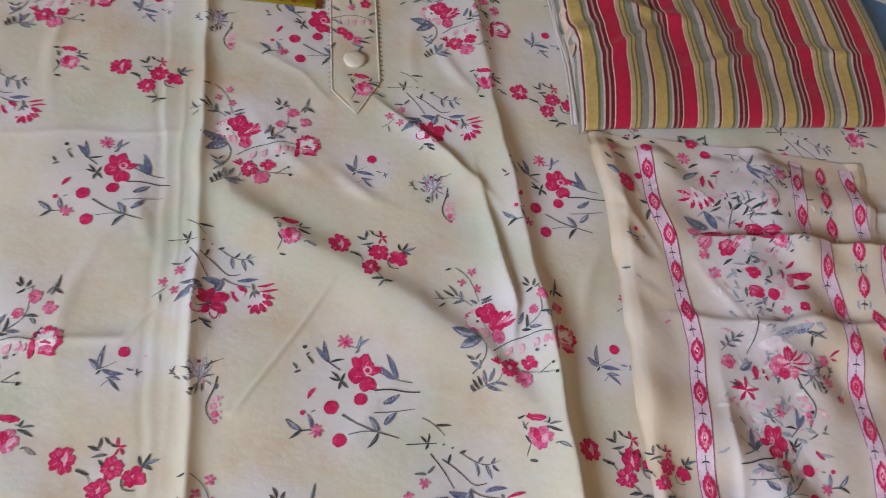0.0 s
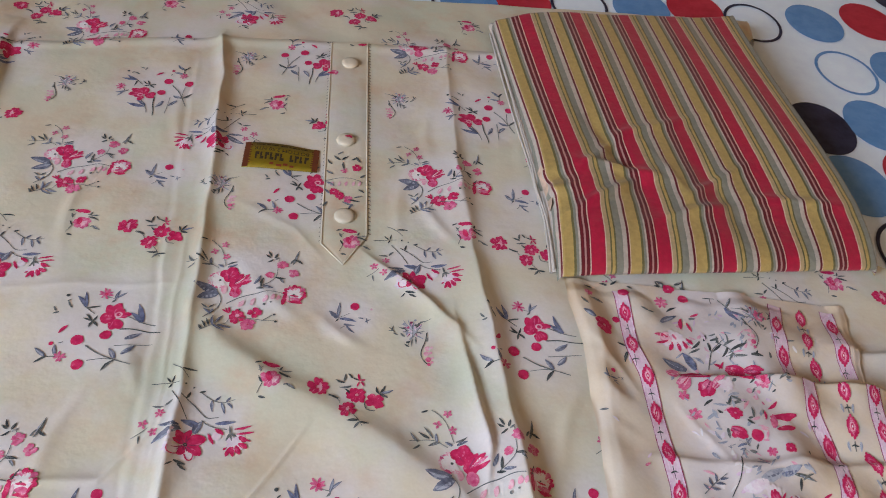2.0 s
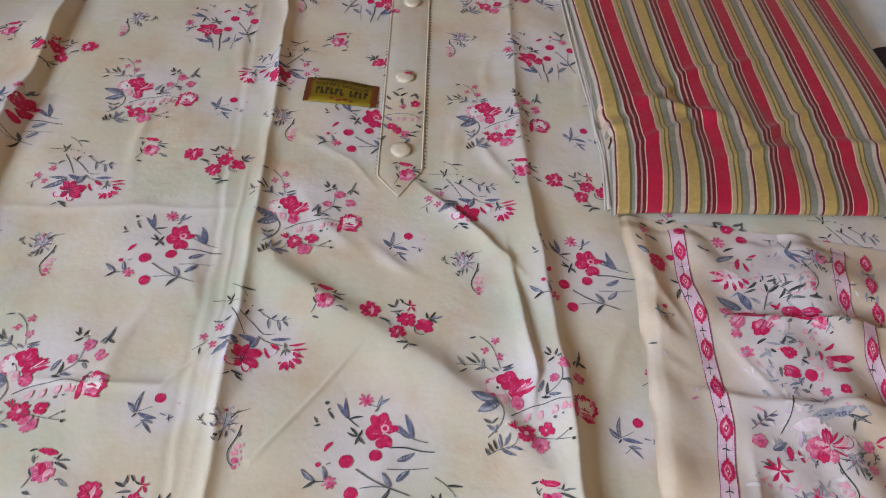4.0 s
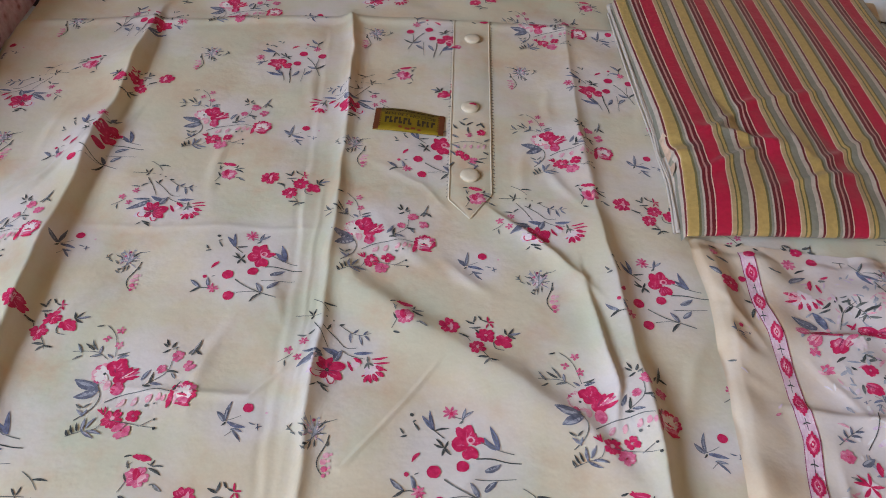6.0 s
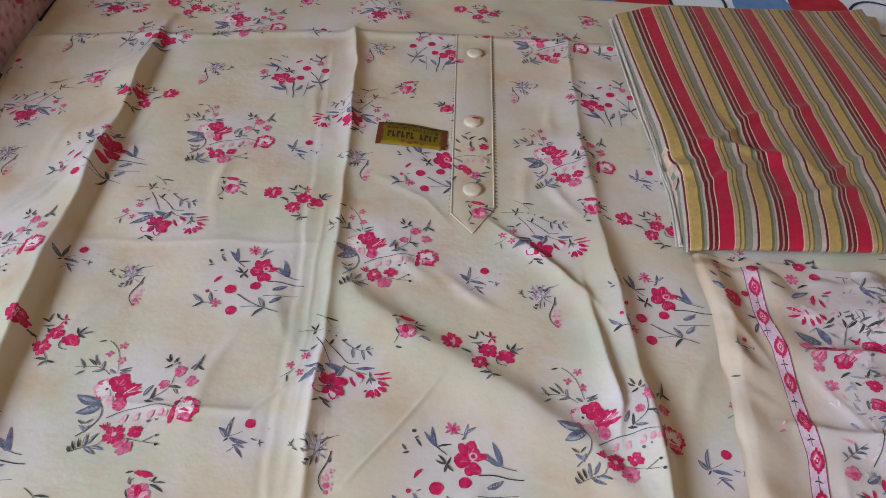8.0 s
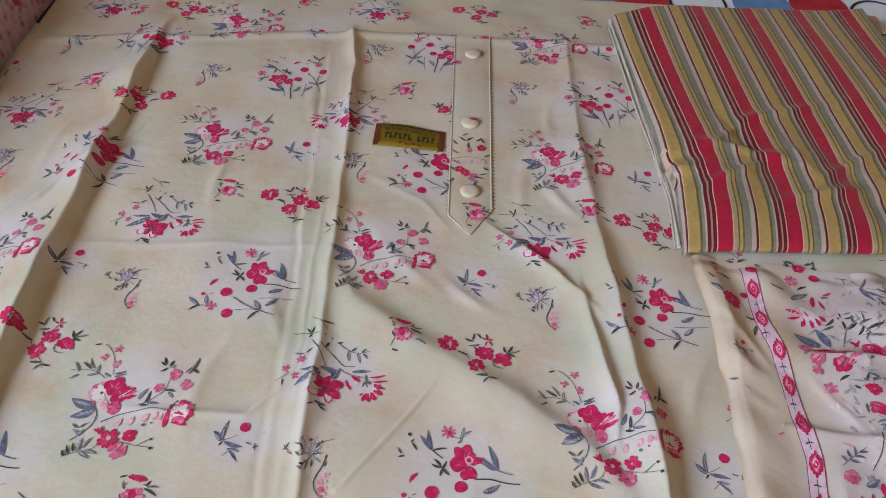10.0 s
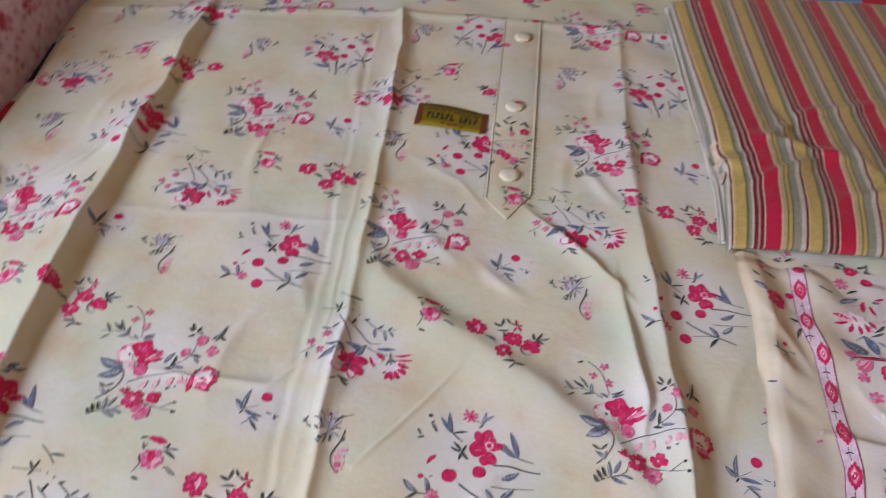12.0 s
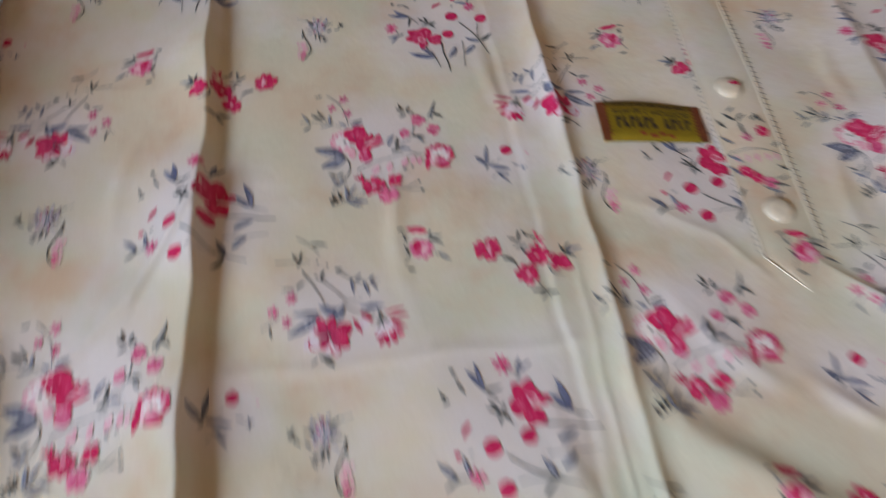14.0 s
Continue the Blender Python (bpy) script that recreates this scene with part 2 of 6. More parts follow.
def ridge_x(x, y, line, height, below, above, sharp=1.6):
    """A fold that runs along x: line gives (x, y) points."""
    fy = np.interp(x, [p[0] for p in line], [p[1] for p in line])
    h = np.interp(x, [p[0] for p in height], [p[1] for p in height])
    d = y - fy + 0.0012 * np.sin(67 * x + 1) + 0.0006 * np.sin(151 * x)
    t = np.where(d < 0, -d / below, d / above)
    return h * np.exp(-np.abs(t) ** sharp * 1.5)


WAVES = [(random.uniform(0, 6.28), random.uniform(25, 120), random.uniform(-1.2, 1.2), random.uniform(0.4, 1)) for _ in range(22)]


def ripple(x, y):
    """Small soft undulation of cloth that lies loose."""
    z = 0 * x
    for ph, k, ang, a in WAVES:
        z = z + a * np.sin(k * (x * np.cos(ang) + y * np.sin(ang)) + ph) / k
    return z * 0.016


# ---- the kurta's lie on the bed ----
def kurta_left(y):
    return np.interp(y, [-0.3, 0.1, 0.25, 0.34, 0.45, 0.56, 0.80], [-0.46, -0.465, -0.472, -0.482, -0.508, -0.545, -0.60])


def kurta_right(y):
    return np.interp(y, [-0.3, 0.40, 0.455, 0.49, 0.53, 0.68, 0.73, 0.77, 0.85], [0.52, 0.50, 0.42, 0.325, 0.29, 0.262, 0.285, 0.316, 0.318])


def top_edge(x):
    return np.interp(x, [-0.6, -0.402, -0.319, -0.22, -0.123, -0.089, 0.031, 0.3], [0.53, 0.59, 0.618, 0.649, 0.667, 0.672, 0.69, 0.74])


FOLD_A = [(0.10, -0.281), (0.186, -0.302), (0.25, -0.319), (0.309, -0.334), (0.379, -0.349), (0.464, -0.367), (0.57, -0.393), (0.62, -0.407)]
FOLD_B = [(0.10, -0.092), (0.178, -0.109), (0.231, -0.122), (0.281, -0.131), (0.347, -0.146), (0.451, -0.169), (0.589, -0.203), (0.66, -0.226)]
FOLD_C = [(0.14, 0.100), (0.22, 0.084), (0.269, 0.073), (0.32, 0.060), (0.39, 0.040), (0.515, 0.011), (0.644, -0.012), (0.70, -0.022)]


_rs = random.Random(41)
STRAY = []
for _cx, _cy, _a in ((-0.02, 0.55, 1.75), (0.015, 0.50, 1.2), (0.0, 0.45, 2.2), (-0.03, 0.475, 1.5), (-0.17, 0.30, 1.9), (-0.19, 0.24, 1.7), (-0.10, 0.36, 2.4),
                     (-0.05, 0.34, 2.5), (-0.12, 0.22, 1.2), (-0.02, 0.20, 1.0), (-0.26, 0.42, 1.8), (-0.29, 0.25, 1.1), (-0.40, 0.42, 1.6), (-0.22, 0.52, 1.8), (0.06, 0.57, 1.6), (0.10, 0.30, 1.3)):
    _a += _rs.uniform(-0.2, 0.2)
    STRAY.append((_cx, _cy, math.cos(_a), math.sin(_a), _rs.uniform(0.018, 0.04), _rs.uniform(0.0009, 0.0017)))


def pleat_strip(x, y):
    """The flat strip beside the middle fold, a layer higher than the cloth it overlaps."""
    d = x - np.interp(y, [p[0] for p in FOLD_B], [p[1] for p in FOLD_B])
    wide = np.interp(y, [0.15, 0.30, 0.40, 0.60], [0.022, 0.0225, 0.027, 0.0265]) + 0.0008 * np.sin(70 * y) + 0.0005 * np.sin(171 * y + 1)
    fade = step((0.63 - y) / 0.05) * (1 - 0.35 * np.exp(-((y - 0.44) / 0.03) ** 2))
    lip = (0.0002 + 0.0005 * np.exp(-((y - 0.37) / 0.05) ** 2)) * step((d + wide) / 0.0022) * (1 - step((d + 0.004) / 0.008))
    lip = lip + 0.0007 * np.exp(-((d + 0.0085 + 0.0012 * np.sin(38 * y + 0.3)) / 0.0016) ** 2) * (0.4 + 0.4 * np.sin(29 * y + 0.3)) * step((0.40 - y) / 0.08)
    groove = 0.0003 * np.exp(-((d + wide + 0.002) / 0.0022) ** 2)
    return fade * (lip - groove + 0.0002 * np.exp(-((d + wide - 0.003) / 0.0022) ** 2))


def kurta_z(x, y):
    x, y = np.asarray(x, dtype=float), np.asarray(y, dtype=float)
    z = ripple(x, y)
    z = z + ridge_y(x, y, FOLD_A, [(0.1, 0.013), (0.35, 0.013), (0.5, 0.012), (0.58, 0.009), (0.64, 0.0)], 0.042, 0.0062, 1.2, 1.9)
    z = z + ridge_y(x, y, FOLD_B, [(0.1, 0.0052), (0.3, 0.0048), (0.42, 0.0048), (0.52, 0.0075), (0.62, 0.0085), (0.67, 0.0)], 0.0080, 0.0070, 1.2)
    z = z + pleat_strip(x, y)
    z = z + ridge_y(x, y, [(p, q - 0.012) for p, q in FOLD_B], [(0.10, 0.0), (0.25, 0.0004), (0.33, 0.0011), (0.38, 0.0008), (0.42, 0.0)], 0.0024, 0.0020, 1.4)
    z = z + ridge_y(x, y, FOLD_C, [(0.12, 0.014), (0.25, 0.0125), (0.35, 0.009), (0.5, 0.0055), (0.69, 0.003), (0.72, 0.0)], 0.026, 0.0085, 1.15)
    z = z + ridge_y(x, y, [(0.20, 0.060), (0.273, 0.054), (0.309, 0.043), (0.341, 0.033), (0.37, 0.022)],
                    [(0.24, 0.0), (0.28, 0.0052), (0.33, 0.0052), (0.38, 0.0)], 0.010, 0.0026, 1.2)
    z = z + ridge_x(x, y, [(-0.15, 0.350), (-0.12, 0.318), (-0.087, 0.302), (-0.044, 0.282), (0.0, 0.266), (0.04, 0.243), (0.08, 0.20)],
                    [(-0.15, 0.0), (-0.125, 0.003), (-0.09, 0.005), (-0.05, 0.0035), (0.0, 0.0042), (0.05, 0.004), (0.08, 0.0)], 0.026, 0.013, 1.8)
    z = z + ridge_x(x, y, [(-0.06, 0.42), (-0.039, 0.405), (0.006, 0.376), (0.04, 0.343)],
                    [(-0.06, 0.0), (-0.03, 0.003), (0.01, 0.005), (0.045, 0.0)], 0.016, 0.0055, 1.3)
    z = z + ridge_x(x, y, [(-0.40, 0.30), (-0.37, 0.36), (-0.345, 0.45)], [(-0.415, 0.0), (-0.39, 0.0030), (-0.36, 0.0026), (-0.342, 0.0)], 0.012, 0.02, 1.6)
    z = z + ridge_y(x, y, [(0.1, -0.412), (0.25, -0.421), (0.33, -0.436)], [(0.1, 0.019), (0.29, 0.020), (0.315, 0.016), (0.335, 0.0)], 0.02, 0.007, 1.5, 2.0)
    z = z + ridge_x(x, y, [(0.28, 0.386), (0.42, 0.394)], [(0.27, 0.0), (0.30, 0.004), (0.42, 0.004)], 0.012, 0.006, 1.3)
    # pressed creases across the body
    z = z + ridge_x(x, y, [(-0.33, 0.322), (-0.16, 0.360)], [(-0.34, 0.0), (-0.32, 0.0005), (-0.17, 0.0006), (-0.15, 0.0)], 0.004, 0.004, 1.3)
    z = z + ridge_x(x, y, [(-0.22, 0.208), (-0.155, 0.222), (-0.13, 0.262)], [(-0.25, 0.0), (-0.21, 0.0012), (-0.14, 0.0015), (-0.125, 0.0)], 0.004, 0.004, 1.3)
    z = z + ridge_x(x, y, [(-0.09, 0.19), (-0.05, 0.275)], [(-0.095, 0.0), (-0.085, 0.0016), (-0.06, 0.0014), (-0.05, 0.0)], 0.004, 0.003, 1.3)
    z = z + ridge_x(x, y, [(-0.15, 0.442), (-0.10, 0.425), (-0.07, 0.40)], [(-0.15, 0.0), (-0.14, 0.0006), (-0.09, 0.001), (-0.07, 0.0)], 0.007, 0.006, 1.3)
    # puckers along the fold crests and short stray creases
    for line, k, ph in ((FOLD_B, 83.0, 0.4), (FOLD_C, 64.0, 2.1)):
        ys, xs = zip(*line)
        off = x - np.interp(y, ys, xs) + 0.003
        wob = np.sin(k * y + 40 * off + ph) * np.sin(0.37 * k * y + 1.7 * ph) + 0.4 * np.sin(1.73 * k * y - 60 * off)
        z = z + 0.0006 * wob * np.exp(-(off / 0.011) ** 2) * step((0.60 - y) / 0.1)
    for cx, cy, ca, sa, ln, h in STRAY:
        u, v = (x - cx) * ca + (y - cy) * sa, (y - cy) * ca - (x - cx) * sa
        z = z + h * np.exp(-((v + 4.0 * u * u) / 0.0045) ** 2) * np.exp(-(u / ln) ** 2)
    # the upper edge of the folded body over the layer beneath
    z = z - 0.0045 * step((y - top_edge(x)) / 0.006) + 0.0015 * np.exp(-((top_edge(x) - y - 0.006) / 0.006) ** 2)
    # rounded fall to the sheet at both sides and the far end
    z = z - 0.022 * (1 - step((x - kurta_left(y)) / 0.03)) - 0.022 * (1 - step((kurta_right(y) - x) / 0.02))
    z = z - 0.012 * step((y - 0.783 - 0.165 * x) / 0.010)
    return z


# ---- printing on cloth ----
class Print:
    """Draws flat printed shapes, in millimetres, on a cloth whose height is given."""

    def __init__(self, at, height, turn=0.2, mirror=False, transpose=False, scale=1.0, seed=0, lift=0.0003, fat=1.0):
        self.at, self.height, self.mirror, self.transpose = at, height, mirror, transpose
        self.c, self.s, self.scale, self.lift = math.cos(turn), math.sin(turn), scale * 0.001, lift
        self.xy, self.up, self.faces, self.slots, self.count = [], [], [], [], 0
        self.rnd, self.fat = random.Random(seed), fat

    def add(self, pts, faces, colour):
        k = len(self.xy)
        self.count += 1
        for u, v in pts:
            if self.transpose:
                u, v = -v, -u
            if self.mirror:
                u = -u
            u, v = u * self.scale, v * self.scale
            self.xy.append((self.at[0] + self.c * u - self.s * v, self.at[1] + self.s * u + self.c * v))
            self.up.append(self.lift + 0.0000014 * self.count)
        flip = self.mirror != self.transpose
        for f in faces:
            f = [k + i for i in f]
            self.faces.append(f[::-1] if flip else f)
            self.slots.append(INK_KEYS.index(colour))

    def petal(self, x0, y0, x1, y1, w, colour, veins=True):
        dx, dy = x1 - x0, y1 - y0
        n = 5 if w < 3.5 else 7
        blunt = colour in "rmklw"
        if veins and colour in "rmk" and self.fat > 1.2 and w * self.fat > 6.5:
            # a broad blossom: ragged lobes over one another, paler towards one side
            ln = math.hypot(dx, dy) or 1
            px, py = -dy / ln, dx / ln
            tone = {"r": "m", "m": "k", "k": "w"}[colour]
            deep = {"r": "u", "m": "r", "k": "m"}[colour]
            for side, reach, wide, col in ((-0.30, 0.86, 0.50, colour), (0.30, 0.90, 0.50, colour), (0.0, 1.04, 0.55, colour), (-0.16, 0.74, 0.26, tone), (0.22, 0.66, 0.18, tone), (0.02, 0.55, 0.10, deep)):
                e = reach * self.rnd.uniform(0.9, 1.08)
                self.petal(x0 + px * w * side * 0.35, y0 + py * w * side * 0.35, x0 + dx * e + px * w * side, y0 + dy * e + py * w * side, w * wide, col, False)
            return
        pts, faces = [], []
        ln = math.hypot(dx, dy) or 1
        px, py = -dy / ln, dx / ln
        bend = self.rnd.uniform(-0.08, 0.08) * ln
        for i in range(n):
            t = i / (n - 1)
            prof = math.sin(math.pi * (0.10 + 0.86 * t) ** (1.25 if blunt else 0.9)) ** (0.75 if blunt else 1.0)
            hw = self.fat * (0.41 if blunt else 0.38) * w * prof + 0.05
            b = bend * math.sin(math.pi * t)
            rag = self.rnd.uniform(0.72, 1.15) if blunt else self.rnd.uniform(0.85, 1.05)
            cx, cy = x0 + dx * t + px * b, y0 + dy * t + py * b
            pts += [(cx - px * hw * rag, cy - py * hw * rag), (cx, cy), (cx + px * hw, cy + py * hw)]
        for i in range(n - 1):
            a = 3 * i
            faces += [(a, a + 3, a + 4, a + 1)[::-1], (a + 1, a + 4, a + 5, a + 2)[::-1]]
        self.add(pts, [f[::-1] for f in faces], colour)
        if veins and not blunt and w > 2.0 and colour in "bngd":
            tone = {"b": "s", "n": "b", "g": "s", "d": "g"}[colour]
            self.petal(x0 + dx * 0.1 + px * w * 0.1, y0 + dy * 0.1 + py * w * 0.1, x0 + dx * 0.85 + px * w * 0.08, y0 + dy * 0.85 + py * w * 0.08, w * 0.34, tone, False)
        if veins and blunt and w > 3.6 and colour in "rmk":
            # paler veins from the throat outwards
            tone = {"r": "m", "m": "k", "k": "w"}[colour]
            for side in (-0.2, 0.12, 0.3)[: 1 if w < 6 else 2]:
                ax, ay = x0 + dx * 0.22 + px * w * side * 0.5, y0 + dy * 0.22 + py * w * side * 0.5
                e = self.rnd.uniform(0.55, 0.85)
                self.petal(ax, ay, x0 + dx * e + px * w * side, y0 + dy * e + py * w * side, w * self.rnd.uniform(0.06, 0.14), tone, False)

    def blob(self, x, y, r, colour):
        if colour in "lw" and r > 4:
            # a pale patch, ragged as the print runs out
            for k in range(9):
                a, q = 0.7 * k + self.rnd.uniform(-0.2, 0.2), r * self.rnd.uniform(0.75, 1.15)
                self.petal(x - 0.15 * q * math.cos(a), y - 0.15 * q * math.sin(a), x + q * math.cos(a), y + q * math.sin(a), r * 0.75 / self.fat, colour, False)
            return
        n = 16
        r *= 0.9
        pts = [(x, y)]
        for ring in (0.55, 1.0):
            for i in range(n):
                q = r * ring * (1 + (self.rnd.uniform(-0.07, 0.07) if ring == 1.0 else 0))
                a = 2 * math.pi * i / n
                pts.append((x + q * math.cos(a), y + q * math.sin(a)))
        faces = [(0, 1 + i, 1 + (i + 1) % n) for i in range(n)]
        faces += [(1 + i, 1 + n + i, 1 + n + (i + 1) % n, 1 + (i + 1) % n) for i in range(n)]
        self.add(pts, faces, colour)

    def flower(self, x, y, r, n, colour):
        a0 = self.rnd.uniform(0, 6.28)
        r *= 0.97
        for i in range(n):
            a = a0 + 2 * math.pi * i / n + self.rnd.uniform(-0.15, 0.15)
            q = r * self.rnd.uniform(0.72, 0.92)
            w = 2 * r * math.sin(math.pi / n) * (0.72 if n < 6 and r > 3.7 else 0.45)
            if n < 6 and r > 3.7:
                for da in (-0.26, 0.24):
                    g, e = a + da, q * self.rnd.uniform(0.86, 1.06)
                    self.petal(x + 0.16 * q * math.cos(a), y + 0.16 * q * math.sin(a), x + e * math.cos(g), y + e * math.sin(g), w * 0.66, colour)
            else:
                self.petal(x + 0.12 * q * math.cos(a), y + 0.12 * q * math.sin(a), x + q * math.cos(a), y + q * math.sin(a), w, colour)
        if r > 3.7:
            self.blob(x, y, r * 0.11, "k" if colour == "r" else "r")

    def stem(self, w, colour, *line):
        pts, faces = [], []
        dense = []
        cols = (1, 0.6, 0.2, -0.2, -0.6, -1) if w > 4 else (1, -1)
        for (x0, y0), (x1, y1) in zip(line, line[1:]):
            m = max(2, int(math.hypot(x1 - x0, y1 - y0) / 2.5))
            dense += [(x0 + (x1 - x0) * i / m, y0 + (y1 - y0) * i / m) for i in range(m)]
        dense.append(line[-1])
        for _ in range(2):
            dense = [dense[0]] + [((a[0] + 2 * b[0] + c[0]) / 4, (a[1] + 2 * b[1] + c[1]) / 4)
                                  for a, b, c in zip(dense, dense[1:], dense[2:])] + [dense[-1]]
        for i, (x, y) in enumerate(dense):
            a, b = dense[max(0, i - 1)], dense[min(len(dense) - 1, i + 1)]
            dx, dy = b[0] - a[0], b[1] - a[1]
            q = math.hypot(dx, dy) or 1
            hw = 0.5 * w * (1 - 0.35 * i / len(dense))
            if w > 4:
                hw = 0.5 * w
            pts += [(x - dy / q * hw * e, y + dx / q * hw * e) for e in cols]
        m = len(cols)
        for i in range(len(dense) - 1):
            faces += [(m * i + k, m * i + k + 1, m * i + m + k + 1, m * i + m + k) for k in range(m - 1)]
        self.add(pts, faces, colour)

    def finish(self, name, parent, label=""):
        xy = np.array(self.xy)
        z = self.height(xy[:, 0], xy[:, 1]) + np.array(self.up)
        return tagged(mesh_object(name, np.column_stack([xy, z]), self.faces, [INKS[k] for k in INK_KEYS], parent, label, True, self.slots), kind="stuff")


def print_bouquet(p):
    # a pale open blossom, scalloped rose at the rim
    for k in range(8):
        g = 0.5 + 0.64 * k
        ex, ey = -19.0 + 7.6 * math.cos(g), 2.4 + 7.6 * math.sin(g)
        p.petal(-19.0, 2.4, ex, ey, 6.4, "w", False)
        p.petal(-19.0 + 4.2 * math.cos(g), 2.4 + 4.2 * math.sin(g), ex, ey, 5.6, "k" if k % 3 else "m", False)
        p.petal(-19.0 + 1.0 * math.cos(g + 0.3), 2.4 + 1.0 * math.sin(g + 0.3), -19.0 + 4.6 * math.cos(g + 0.3), 2.4 + 4.6 * math.sin(g + 0.3), 1.0, "v", False)
    # two crimson blossoms before it
    for x, y, q in ((-15.8, 7.8, 3.9), (-11.2, 9.4, 4.3), (-12.6, 4.4, 4.5), (-8.8, 6.4, 3.2)):
        p.blob(x, y, q, "r")
    for x, y, a, b in ((-15.6, 8.6, -13.2, 5.2), (-10.8, 9.8, -12.2, 5.6), (-9.0, 6.4, -11.6, 4.6)):
        p.petal(x, y, a, b, 1.3, "m", False)
    p.petal(-12.6, 3.0, -13.6, 6.4, 1.0, "u", False)
    p.blob(-8.2, -1.2, 4.8, "r")
    for x, y, w, tone in ((1.6, 3.6, 3.0, "m"), (-3.6, 6.8, 5.0, "r"), (0.6, 6.0, 4.4, "r"), (2.4, 0.6, 3.2, "r"), (-0.6, -1.6, 3.0, "r")):
        p.petal(-9.0, -2.0, x, y, w, tone, False)
    p.petal(-8.2, -1.0, -1.6, 4.6, 0.9, "w", False)
    p.petal(-8.0, -1.6, -0.4, 1.2, 0.9, "k", False)
    p.petal(-9.4, -1.4, -5.0, 4.8, 0.8, "u", False)
    p.petal(-8.8, -3.6, -7.2, -12.6, 9.4, "m", False)
    p.petal(-10.0, -4.4, -10.4, -11.4, 3.4, "r", False)
    p.petal(-6.6, -4.4, -5.0, -10.6, 2.8, "r", False)
    p.petal(-14.4, -2.6, -15.0, -9.4, 5.0, "k", False)
    p.blob(-18.6, 2.2, 1.0, "d")
    p.petal(-19.8, -6.9, -34.4, -2.4, 8.4, "b")
    p.petal(-18.6, -8.4, -31.0, -14.6, 8.4, "b")
    p.stem(0.7, "g", (-25.7, -29.8), (-18.6, -23.2), (-15.6, -15.7), (-16.9, -9.8), (-21.0, -6.1))
    p.stem(0.7, "g", (-12.5, -17.5), (-4.4, -12.4), (7.7, -9.7), (15.3, -7.5), (23.4, -9.9))
    p.stem(0.5, "g", (-42.3, 17.3), (-32.4, 18.0), (-27.3, 17.8), (-20.1, 12.4))
    p.petal(-37.0, 16.6, -41.3, 23.1, 2.2, "g")
    p.petal(-36.3, 14.6, -40.8, 11.2, 1.8, "g")
    p.petal(-30.3, 18.9, -36.5, 23.3, 2.2, "d")
    p.petal(-28.3, 19.0, -33.1, 26.4, 1.8, "g")
    p.petal(-24.6, 15.9, -31.4, 14.0, 2.5, "g")
    p.petal(-25.9, 16.6, -26.2, 22.0, 2.5, "b")
    p.stem(0.5, "g", (-27.7, 37.3), (-23.2, 34.0), (-19.4, 28.6), (-16.1, 14.6))
    p.petal(-30.1, 37.2, -34.3, 36.2, 1.5, "d")
    p.flower(-24.9, 27.5, 3.3, 4, "m")
    p.flower(-18.3, 33.8, 3.6, 5, "m")
    p.flower(-16.3, 22.8, 3.6, 5, "m")
    p.petal(-14.7, 13.4, -8.2, 15.3, 2.5, "b")
    p.petal(-15.0, 15.4, -8.3, 17.7, 1.8, "g")
    p.petal(-17.4, 13.3, -21.3, 16.0, 2.2, "b")
    p.stem(0.5, "g", (6.1, -6.3), (13.4, -0.7), (18.8, 3.8), (18.8, 12.6), (19.4, 20.8))
    p.petal(4.3, -2.2, 8.1, 5.4, 3.3, "b")
    p.petal(8.8, -4.3, 9.9, 3.5, 2.2, "d")
    p.petal(5.9, -5.6, 11.0, -6.2, 2.2, "d")
    p.petal(10.1, -4.3, 16.6, -5.2, 2.9, "b")
    p.petal(13.7, 21.9, 10.2, 24.7, 1.8, "d")
    p.petal(14.1, 23.1, 11.7, 28.1, 1.8, "d")
    p.petal(16.2, 21.5, 17.8, 25.8, 2.2, "d")
    p.petal(15.5, 20.3, 11.4, 17.6, 1.8, "d")
    p.petal(16.8, 20.3, 19.8, 22.1, 1.8, "g")
    p.flower(21.5, 15.5, 5.1, 5, "m")
    p.flower(29.7, 8.2, 5.1, 4, "m")
    p.flower(13.9, 6.0, 4.0, 5, "m")
    p.petal(17.7, 4.2, 24.6, 3.2, 2.2, "d")
    p.petal(20.7, 2.7, 23.7, -1.1, 2.2, "g")
    p.petal(29.1, 16.2, 32.6, 28.9, 2.2, "g")
    p.petal(30.5, 20.4, 35.5, 16.5, 2.2, "d")
    p.petal(27.2, 17.0, 29.6, 21.2, 1.8, "g")
    p.blob(31.0, -10.4, 6.0, "w")
    p.petal(24.1, -11.4, 27.7, -2.5, 2.0, "d")
    for k, q in enumerate((1.3, 1.9, 1.4, 2.1, 1.5, 2.0, 1.4, 1.8)):
        g = math.radians(172 - 27 * k)
        p.blob(31.0 + 6.6 * math.cos(g), -10.6 + (6.4 if k < 6 else 5.4) * math.sin(g), q, "m" if k in (2, 5) else "r")
        p.petal(31.0 + 6.2 * math.cos(g), -10.6 + 5.9 * math.sin(g), 31.0 + 3.6 * math.cos(g - 0.25), -10.6 + 3.4 * math.sin(g - 0.25), 1.9, ("k", "l", "m")[k % 3], False)
    p.petal(25.6, -8.8, 23.6, -20.2, 4.0, "r", False)
    p.petal(26.8, -11.6, 27.0, -17.8, 2.6, "k", False)
    p.petal(28.0, -14.6, 35.6, -16.2, 4.6, "m", False)
    p.petal(27.6, -17.2, 36.2, -18.6, 3.4, "r", False)
    p.petal(28.0, -11.6, 33.8, -12.6, 1.8, "r", False)
    p.petal(34.6, -17.6, 37.8, -11.4, 2.2, "r", False)
    p.blob(30.6, -11.0, 0.7, "d")
